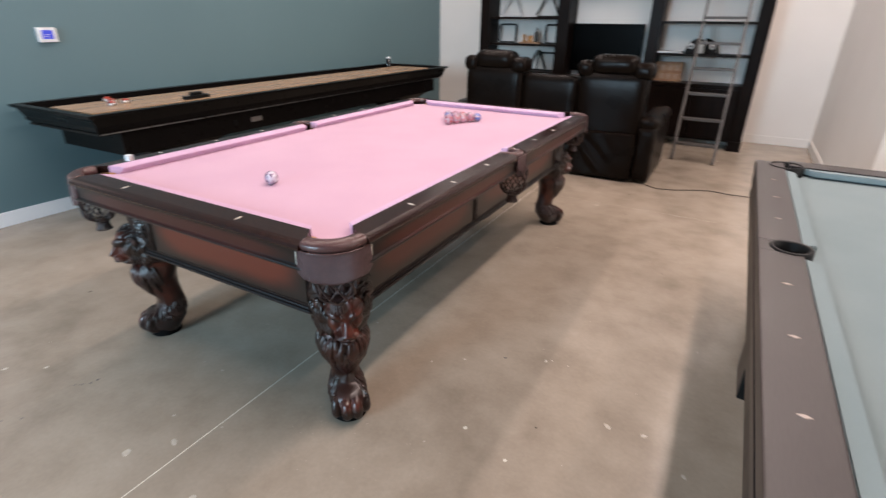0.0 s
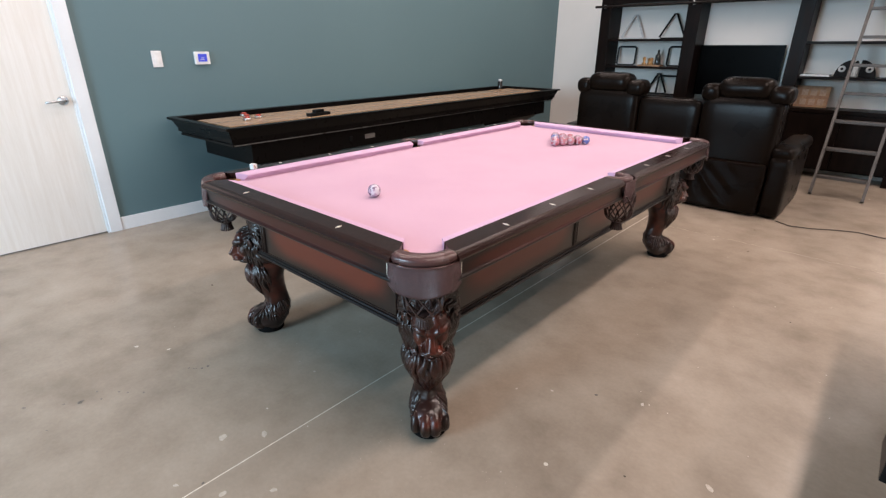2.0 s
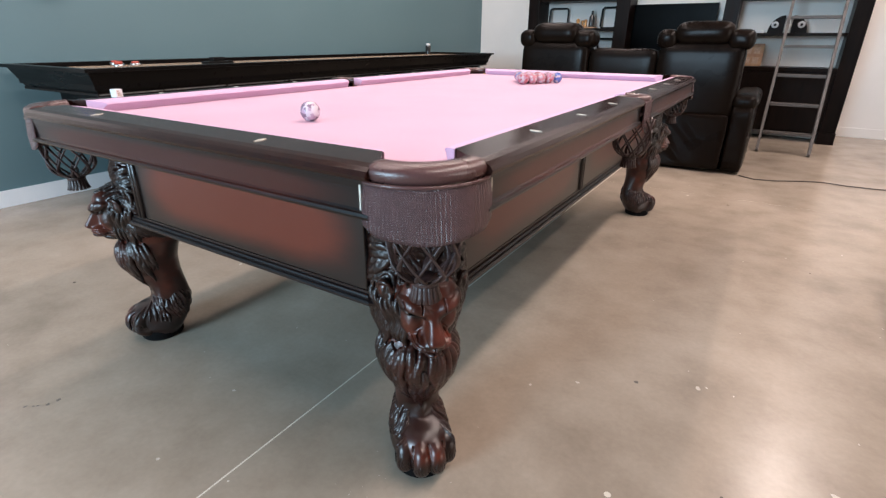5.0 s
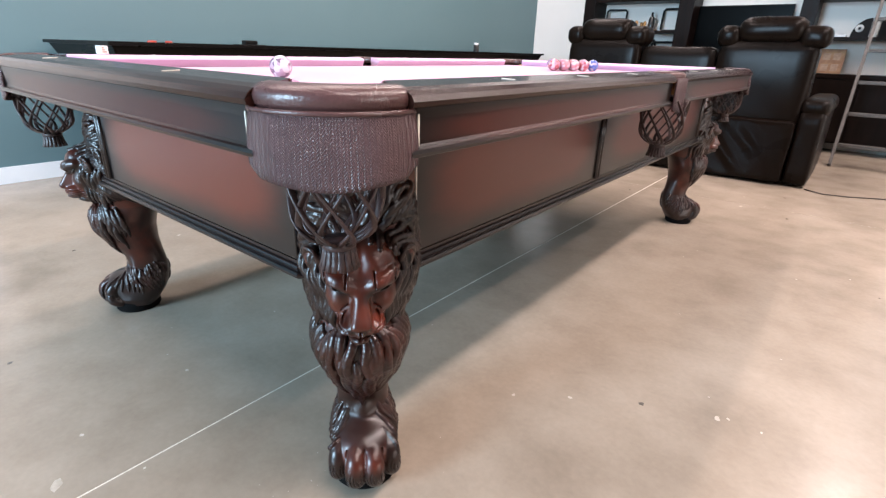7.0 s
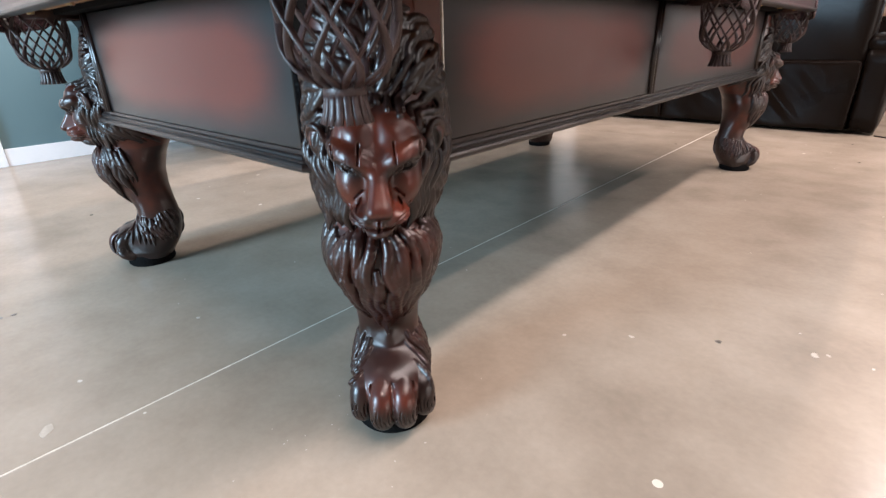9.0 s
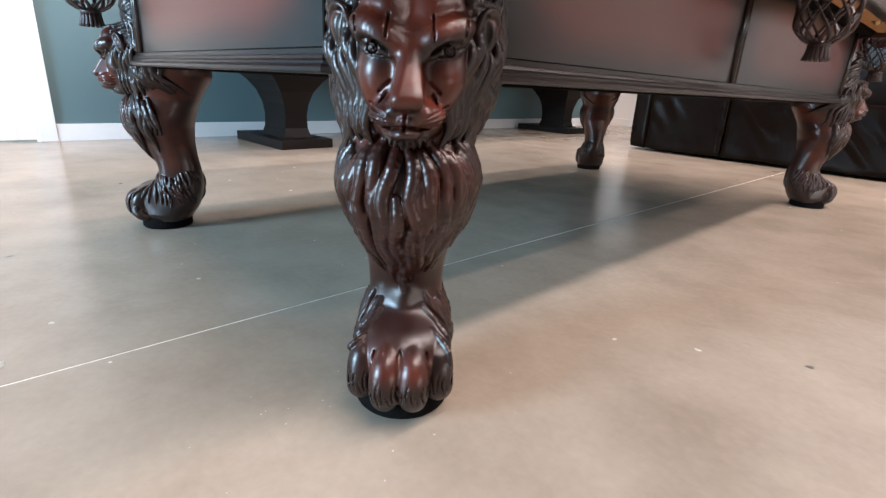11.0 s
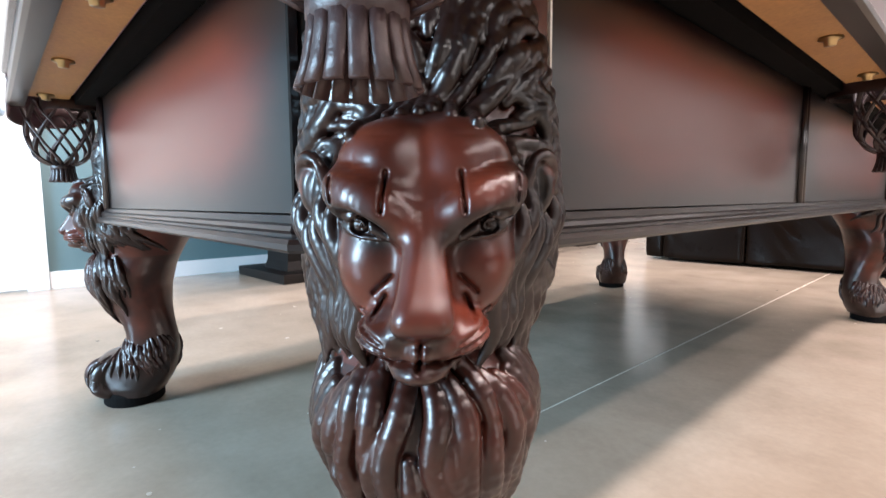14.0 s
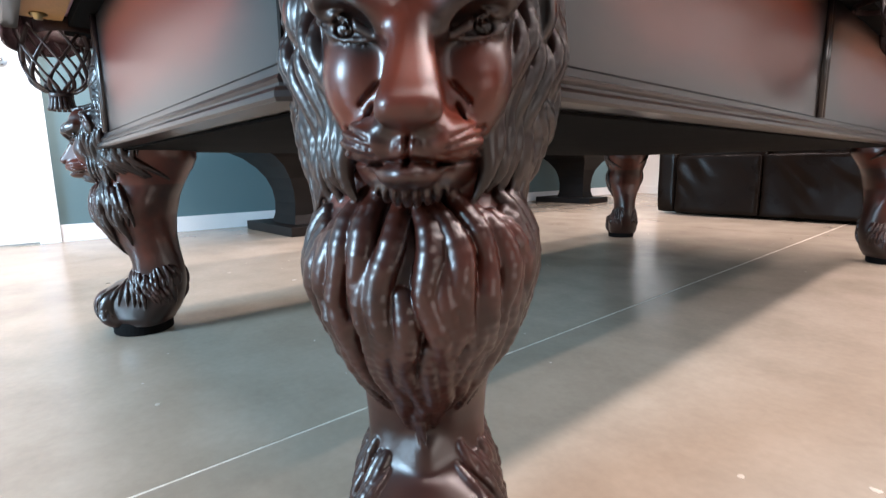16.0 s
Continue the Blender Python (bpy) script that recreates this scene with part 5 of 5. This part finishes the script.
POSTS = ((-2.40, -2.26), (-1.27, -1.11), (-0.10, 0.04), (1.05, 1.19))
for a, b in POSTS:
    bk("upright", box(a, b, 6.0, 6.36, 0.0, 2.42, 0.004))
    bk("plinth_block", box(a - 0.008, b + 0.008, 5.985, 6.36, 0.0, 0.12, 0.004))
    kn = lathe([(0.001, 0), (0.020, 0), (0.022, 0.01), (0.016, 0.03), (0.024, 0.045), (0.020, 0.06), (0.001, 0.064)], 16)
    kn.transform(pose((a + b) / 2, 6.0, 1.90, 90, 0, 0))
    bk("rail_bracket", kn, M_STEEL, "steel bracket of the ladder rail")
rb = sweep(round_section(0.016, 10), [(-2.46, 5.945, 1.90), (1.24, 5.945, 1.90)])
bk("ladder_rail", rb, M_PEDESTAL, "round dark rail for the ladder")
bk("frieze", box(-2.40, 1.19, 5.995, 6.36, 1.93, 2.03, 0.004))
bk("cornice", box(-2.45, 1.24, 5.94, 6.40, 2.42, 2.50, 0.01))
for x0, x1, zz in ((-2.26, -1.27, (1.500, 1.160, 0.80)), (0.04, 1.05, (1.465, 1.105))):
    for z in zz:
        bk("shelf", box(x0, x1, 6.03, 6.359, z - 0.028, z, 0.003))
for x0, x1 in ((-2.26, -1.27), (-1.11, -0.10), (0.04, 1.05)):
    bk("counter", box(x0, x1, 6.005, 6.36, 0.725, 0.765, 0.004))
    bk("lower_body", box(x0, x1, 6.03, 6.36, 0.10, 0.725))
    for k in range(2):
        w2 = (x1 - x0) / 2
        d0 = box(x0 + k * w2 + 0.006, x0 + (k + 1) * w2 - 0.006, 6.008, 6.030, 0.12, 0.715, 0.004)
        bk("cabinet_door", d0)
bk("back_panel", box(-2.40, 1.19, 6.361, 6.385, 0.0, 2.42), M_WHITE, "off-white back panel")
tv = tagged(empty("television", pose(-0.69, 6.27, 0.775)), "black flat television on the bookcase counter", "television")
part("screen", box(-0.50, 0.50, -0.002, 0.030, 0.06, 0.645, 0.004), M_TV, tv, "glossy dark screen")
part("bezel", box(-0.506, 0.506, 0.004, 0.034, 0.052, 0.652, 0.004), M_PLASTIC, tv)
part("stand", box(-0.20, 0.20, -0.09, 0.08, -0.01, 0.005, 0.003), M_PLASTIC, tv)
part("neck", box(-0.04, 0.04, 0.002, 0.030, 0.005, 0.07), M_PLASTIC, tv)


def rack(x, y, z, w, h, material, label, lean=8, turn=0, square=False):
    """A triangular or four-sided ball rack leaning at the back of a shelf."""
    pts = [(-w / 2, 0, 0), (w / 2, 0, 0), (w / 2 * 0.75, 0, h), (-w / 2 * 0.75, 0, h)] if square else [(-w / 2, 0, 0), (w / 2, 0, 0), (0, 0, h)]
    if not square:
        pts = [(-w / 2, 0, 0.02), (-w / 2 + 0.03, 0, 0), (w / 2 - 0.03, 0, 0), (w / 2, 0, 0.02), (0.015, 0, h), (-0.015, 0, h)]
    else:
        pts = [(-w / 2, 0, 0.02), (-w / 2 + 0.02, 0, 0), (w / 2 - 0.02, 0, 0), (w / 2, 0, 0.02), (w / 2, 0, h - 0.02), (w / 2 - 0.02, 0, h), (-w / 2 + 0.02, 0, h), (-w / 2, 0, h - 0.02)]
    o = put("ball_rack", sweep([(-0.012, -0.004), (0.012, -0.004), (0.012, 0.004), (-0.012, 0.004)], pts, closed=True, up=Vector((0, 1, 0))), material)
    o.matrix_world = pose(x, y, z + 0.006, -lean, 0, turn)
    return tagged(o, label, "ball rack", "racks on the shelves")


M_PALE = mat("clear_plastic_rack", (0.55, 0.55, 0.55), 0.25, scale=20)
rack(-2.03, 6.27, 1.500, 0.30, 0.30, M_PALE, "pale triangular ball rack on a shelf")
rack(-1.50, 6.27, 1.500, 0.32, 0.30, M_ESPRESSO, "dark triangular ball rack on a shelf")
rack(-2.08, 6.27, 1.160, 0.24, 0.24, M_PLASTIC, "black diamond ball rack on a shelf", square=True, turn=10)
rack(-1.42, 6.27, 1.160, 0.19, 0.24, M_PLASTIC, "black nine-ball rack on a shelf", square=True, turn=-4)
rack(-1.60, 6.28, 0.80, 0.26, 0.26, M_ESPRESSO, "dark triangular ball rack on a lower shelf")
rack(-1.45, 6.22, 0.80, 0.26, 0.24, M_PLASTIC, "black ball rack on a lower shelf", square=True, lean=14)
tr = tagged(empty("trophy_tray", pose(-1.70, 6.20, 1.160)), "wooden tray with a dark bottle and brass ornaments", "ornament")
part("tray", box(-0.15, 0.15, -0.08, 0.08, 0, 0.018, 0.004), M_CRATE, tr)
for k, (dx, dy, r, hh) in enumerate(((-0.09, 0.0, 0.028, 0.10), (-0.03, 0.02, 0.024, 0.08), (0.02, -0.02, 0.025, 0.09))):
    bm = lathe([(0.001, 0.018), (r, 0.018), (r * 1.1, 0.03), (r * 0.5, 0.05), (r * 0.9, 0.018 + hh * 0.8), (r * 0.4, 0.018 + hh), (0.001, 0.018 + hh)], 16)
    bm.transform(Matrix.Translation((dx, dy, 0)))
    part("ornament", bm, M_GOLD, tr, "brassy ornament", True)
bm = lathe([(0.001, 0.018), (0.034, 0.018), (0.036, 0.03), (0.034, 0.13), (0.014, 0.165), (0.013, 0.205), (0.001, 0.208)], 20)
bm.transform(Matrix.Translation((0.09, 0.0, 0)))
part("bottle", bm, M_BOTTLE, tr, "dark glass bottle", True)
M_CLEAR = mat("pale_glass_jar", (0.42, 0.42, 0.40), 0.12, scale=30)
for x, flip in ((0.405, 1), (0.645, -1)):
    # half-dome book end, rounded on its outer side
    ol = [(0.085 * flip, 0.0)] + [(0.085 * flip - flip * 0.145 * math.sin(a), 0.175 * math.cos(a)) for a in np.linspace(0.0, 1.5, 12)] + [(-0.060 * flip, 0.0)]
    be = tagged(empty("book_end", pose(x, 6.20, 1.105)), "dark wooden half-dome book end with a pale round boss", "book end", "book ends")
    bm = prism(ol, -0.03, 0.03, bevel=0.004)
    bm.transform(pose(0, 0, 0, 90, 0, 0))
    part("body", bm, M_ESPRESSO, be)
    bm = lathe([(0.001, 0), (0.034, 0), (0.034, 0.005), (0.028, 0.008), (0.001, 0.008)], 20)
    bm.transform(pose(0, -0.03, 0.082, 90, 0, 0))
    part("boss", bm, M_PALE, be, "pale round boss", True)
    bm = lathe([(0.001, 0), (0.014, 0), (0.013, 0.004), (0.001, 0.004)], 16)
    bm.transform(pose(0, -0.038, 0.082, 90, 0, 0))
    part("boss_centre", bm, M_PLASTIC, be, "black centre of the boss", True)
cl = tagged(empty("glass_jar", pose(0.525, 6.15, 1.105)), "small pale glass jar with a dark stopper on a shelf", "jar")
part("jar", lathe([(0.001, 0), (0.030, 0), (0.033, 0.01), (0.033, 0.10), (0.024, 0.125), (0.022, 0.14), (0.001, 0.14)], 18), M_CLEAR, cl, "", True)
part("stopper", lathe([(0.001, 0.14), (0.016, 0.14), (0.018, 0.15), (0.010, 0.165), (0.001, 0.168)], 14), M_PLASTIC, cl, "dark stopper", True)
M_TAN = mat("tan_print", (0.40, 0.29, 0.21), 0.6, second=(0.30, 0.20, 0.14), scale=40)
pb = tagged(empty("printed_board", pose(0.175, 6.18, 0.765, -8, 0, 0)), "tan printed board with pale bars leaning on the counter", "board")
part("board", box(-0.185, 0.185, 0.0, 0.025, 0, 0.235, 0.004), M_CRATE, pb)
for i in range(4):
    for j in range(2):
        part("printed_block", box(-0.165 + 0.085 * i, -0.105 + 0.085 * i, -0.003, 0.0, 0.025 + 0.105 * j, 0.090 + 0.105 * j), M_TAN, pb)
bk2 = tagged(put("book", box(0.05, 0.32, 6.06, 6.28, 1.105, 1.125, 0.003), M_PALE), "pale book lying on a shelf", "book")

# ---- ladder ----
LD = tagged(empty("library_ladder", pose(0.735, 5.14, 0)), "grey stained library ladder leaning on the bookcase rail", "ladder")
ang = math.atan2(0.80, 1.92)
for x, y0 in ((-0.215, 0.02), (0.215, -0.02)):
    bm = box(x - 0.013, x + 0.013, -0.032, 0.032, 0.0, 2.20, 0.004)
    bm.transform(pose(0, y0, 0, -math.degrees(ang), 0, 0))
    lo_z = min(v.co.z for v in bm.verts)
    bm.transform(Matrix.Translation((0, 0, -lo_z)))
    part("stile", bm, M_LADDER, LD)
for k in range(8):
    z = 0.19 + 0.262 * k
    bm = box(-0.20, 0.20, -0.045, 0.045, -0.014, 0.014, 0.004)
    bm.transform(Matrix.Translation((0, math.tan(ang) * z, z)))
    part("rung", bm, M_LADDER, LD)

# ---- reclining sofa seen from behind ----
SF = tagged(empty("reclining_sofa", pose(-0.55, 4.45, 0)), "dark brown leather reclining sofa seen from behind", "sofa")
SI = pose(0.55, -4.45, 0)


def cushion(x0, x1, y0, y1, z0, z1, bevel=0.05, cuts=9, lump=0.006, folds=0.0):
    bm = box(x0, x1, y0, y1, z0, z1)
    bmesh.ops.subdivide_edges(bm, edges=bm.edges[:], cuts=cuts, use_grid_fill=True)
    cx, cy, cz = (x0 + x1) / 2, (y0 + y1) / 2, (z0 + z1) / 2
    hx, hy, hz = (x1 - x0) / 2, (y1 - y0) / 2, (z1 - z0) / 2
    for v in bm.verts:
        q = [(v.co.x - cx) / hx, (v.co.y - cy) / hy, (v.co.z - cz) / hz]
        h = (hx, hy, hz)
        # rounded box: pull corners in by a fixed radius
        core = [max(-1, min(1, q[i] * h[i] / max(h[i] - bevel, 1e-4))) * max(h[i] - bevel, 0.0) for i in range(3)]
        d = Vector([q[i] * h[i] - core[i] for i in range(3)])
        if d.length > 1e-6:
            d = d.normalized() * min(bevel, max(abs(x) for x in d))
        p = Vector(core) + d
        n = noise.noise(Vector((v.co.x * 7, v.co.y * 7, v.co.z * 5))) + 0.5 * noise.noise(Vector((v.co.x * 16, v.co.y * 16, v.co.z * 11)))
        p += p.normalized() * n * lump
        if folds and q[1] < 0.5:
            w = noise.noise(Vector((v.co.x * 9 + v.co.z * 7, v.co.z * 2.0, 3.0)))
            p.y += folds * (1 - abs(w) * 2.4) * max(0.0, 1 - q[2] ** 4) * (0.5 + noise.noise(Vector((v.co.x * 3, v.co.z * 3, 8))))
        v.co = Vector((cx, cy, cz)) + p
    bmesh.ops.smooth_vert(bm, verts=bm.verts[:], factor=0.4, use_axis_x=True, use_axis_y=True, use_axis_z=True)
    bm.transform(SI)
    return bm


def sf(name, bm, label="", smooth=True):
    return part(name, bm, M_COUCH, SF, label, smooth)


for x0, x1 in ((-1.57, -0.93), (-0.345, 0.295)):
    sf("seat_back", cushion(x0 + 0.005, x1, 3.955, 4.20, 0.20, 1.01, 0.045, lump=0.008))
    sf("back_flap", cushion(x0 + 0.02, x1 - 0.02, 3.90, 3.955, 0.025, 0.47, 0.02, cuts=22, lump=0.006, folds=0.022), "loose leather flap across the back")
    c = (x0 + x1) / 2
    sf("headrest", cushion(c - 0.215, c + 0.215, 3.93, 4.20, 0.985, 1.165, 0.08))
    sf("headrest_bolster", cushion(x0 - 0.025, c - 0.18, 3.94, 4.18, 0.955, 1.105, 0.06))
    sf("headrest_bolster", cushion(c + 0.18, x1 + 0.045, 3.94, 4.18, 0.955, 1.105, 0.06))
    sf("seat", cushion(x0 + 0.02, x1 - 0.02, 4.15, 4.90, 0.12, 0.50, 0.06))
sf("console_flap", cushion(-0.945, -0.33, 3.91, 3.985, 0.025, 0.47, 0.02, cuts=22, lump=0.006, folds=0.022), "loose leather flap across the back")
sf("console_back", cushion(-0.925, -0.35, 3.985, 4.16, 0.07, 0.955, 0.035))
sf("console", cushion(-0.92, -0.355, 4.16, 4.88, 0.07, 0.55, 0.04))
for x0, x1 in ((-1.72, -1.555), (0.275, 0.445)):
    sf("armrest", cushion(x0, x1, 3.93, 4.92, 0.012, 0.55, 0.035))
    sf("arm_pad", cushion(x0 - 0.012, x1 + 0.015, 3.94, 4.95, 0.505, 0.635, 0.062))
sf("base", cushion(-1.55, 0.29, 3.96, 4.88, 0.012, 0.12, 0.012, lump=0.001))

# power cord on the floor
pts = [(0.44, 3.93, 0.006), (0.55, 3.86, 0.006), (0.70, 3.90, 0.006), (0.85, 3.99, 0.006), (1.0, 4.05, 0.006), (1.15, 4.02, 0.006), (1.35, 4.03, 0.006), (1.6, 4.12, 0.006), (1.9, 4.10, 0.006)]
sm = []
for a, b in zip(pts, pts[1:]):
    sm += [Vector(a).lerp(Vector(b), k / 4) for k in range(4)]
tagged(put("power_cord", sweep(round_section(0.004, 8), sm), M_CORD, smooth=True), "thin dark power cord lying on the concrete", "cord")

# ---- second pool table with grey cloth ----
T2 = tagged(empty("pool_table", pose(1.89, 0.64, 0)), "modern pool table with grey cloth and grey-brown rails", "pool table")
TI = pose(-1.89, -0.64, 0)
X0, X1, Y0, Y1, TZ = 1.34, 2.46, -0.48, 1.76, 0.805


def t2(name, bm, material, label="", smooth=False):
    bm.transform(TI)
    return part(name, bm, material, T2, label, smooth)


t2("bed_cloth", box(X0 - 0.04, X1 + 0.04, Y0 - 0.04, Y1 + 0.04, TZ - 0.07, TZ - 0.04), M_GREY_FELT, "pale grey cloth")
yc = (Y0 + Y1) / 2


def rail2(x0, x1, y0, y1, nose):
    r = t2("rail", box(x0, x1, y0, y1, TZ - 0.045, TZ, 0.004), M_TABLE2, "grey-brown laminate rail")
    t2("cushion", prism(nose, TZ - 0.032, TZ - 0.006, bevel=0.004), M_GREY_FELT, "pale cloth cushion")


for xa, xb, nx0, nx1 in ((X0 - 0.165, X0 - 0.045, X0 - 0.044, X0), (X1 + 0.045, X1 + 0.165, X1 + 0.044, X1)):
    for ya, yb in ((Y0 - 0.10, yc - 0.048), (yc + 0.048, Y1 + 0.10)):
        rail2(xa, xb, ya, yb, [(nx0, ya + 0.13 if ya < yc - 0.2 else ya + 0.0), (nx1, ya + 0.17 if ya < yc - 0.2 else ya + 0.03), (nx1, yb - 0.17 if yb > yc + 0.2 else yb - 0.03), (nx0, yb - 0.13 if yb > yc + 0.2 else yb)])
    # mid stretch of rail behind the side pocket
    side = -1 if nx1 > nx0 else 1
    xo = X0 - 0.165 if side < 0 else X1 + 0.165
    t2("rail_bridge", box(min(xo, xo - side * 0.045), max(xo, xo - side * 0.045), yc - 0.0475, yc + 0.0475, TZ - 0.045, TZ - 0.0005, 0.003), M_TABLE2)
for ya, yb, n0, n1 in ((Y0 - 0.165, Y0 - 0.045, Y0 - 0.044, Y0), (Y1 + 0.045, Y1 + 0.165, Y1 + 0.044, Y1)):
    rail2(X0 - 0.02, X1 + 0.02, ya, yb, [(X0 + 0.03, n0), (X0 + 0.08, n1), (X1 - 0.08, n1), (X1 - 0.03, n0)])
for px, py, rr in ((X0 - 0.035, Y0 - 0.035, 0.062), (X0 - 0.035, Y1 + 0.035, 0.062), (X1 + 0.035, Y0 - 0.035, 0.062), (X1 + 0.035, Y1 + 0.035, 0.062), (X0 - 0.075, yc, 0.046), (X1 + 0.075, yc, 0.046)):
    bm = lathe([(rr, TZ - 0.16), (rr, TZ + 0.001), (rr + 0.004, TZ + 0.004), (rr + 0.012, TZ + 0.004), (rr + 0.014, TZ - 0.002), (rr + 0.014, TZ - 0.16)], 32, cap=False)
    bm.transform(Matrix.Translation((px, py, 0)))
    t2("pocket_liner", bm, M_PLASTIC, "black rubber pocket liner", True)
M_DULL = mat("dull_inlay", (0.42, 0.33, 0.28), 0.4, second=(0.32, 0.25, 0.21), scale=90)
for i in (1, 2, 3, 5, 6, 7):
    y = Y0 + i * 0.28
    for xs_ in (X0 - 0.10, X1 + 0.10):
        bm = bmesh.new()
        f = bm.faces.new([bm.verts.new(p) for p in ((xs_ - 0.013, y, TZ - 0.001), (xs_, y - 0.006, TZ - 0.001), (xs_ + 0.013, y, TZ - 0.001), (xs_, y + 0.006, TZ - 0.001))])
        r = bmesh.ops.extrude_face_region(bm, geom=[f])
        bmesh.ops.translate(bm, verts=[v for v in r["geom"] if isinstance(v, bmesh.types.BMVert)], vec=(0, 0, 0.0022))
        bmesh.ops.recalc_face_normals(bm, faces=bm.faces[:])
        t2("sight_inlay", bm, M_DULL)
t2("apron", box(X0 - 0.150, X1 + 0.150, Y0 - 0.150, Y1 + 0.150, TZ - 0.20, TZ - 0.046, 0.004), M_PLASTIC, "black apron")
t2("apron_band", box(X0 - 0.158, X1 + 0.158, Y0 - 0.158, Y1 + 0.158, TZ - 0.115, TZ - 0.085, 0.003), M_TABLE2)
t2("cabinet", box(X0 - 0.09, X1 + 0.09, Y0 - 0.09, Y1 + 0.09, 0.44, TZ - 0.2005, 0.004), M_PLASTIC)
for px in (X0 + 0.06, X1 - 0.06):
    for py in (Y0 + 0.10, Y1 - 0.10):
        t2("leg", box(px - 0.075, px + 0.075, py - 0.075, py + 0.075, 0.0, 0.4395, 0.006), M_TABLE2)
t2("ball_box", box(X0 - 0.135, X0 - 0.0905, 0.33, 0.50, 0.43, 0.60, 0.006), M_PLASTIC, "black ball-return box")
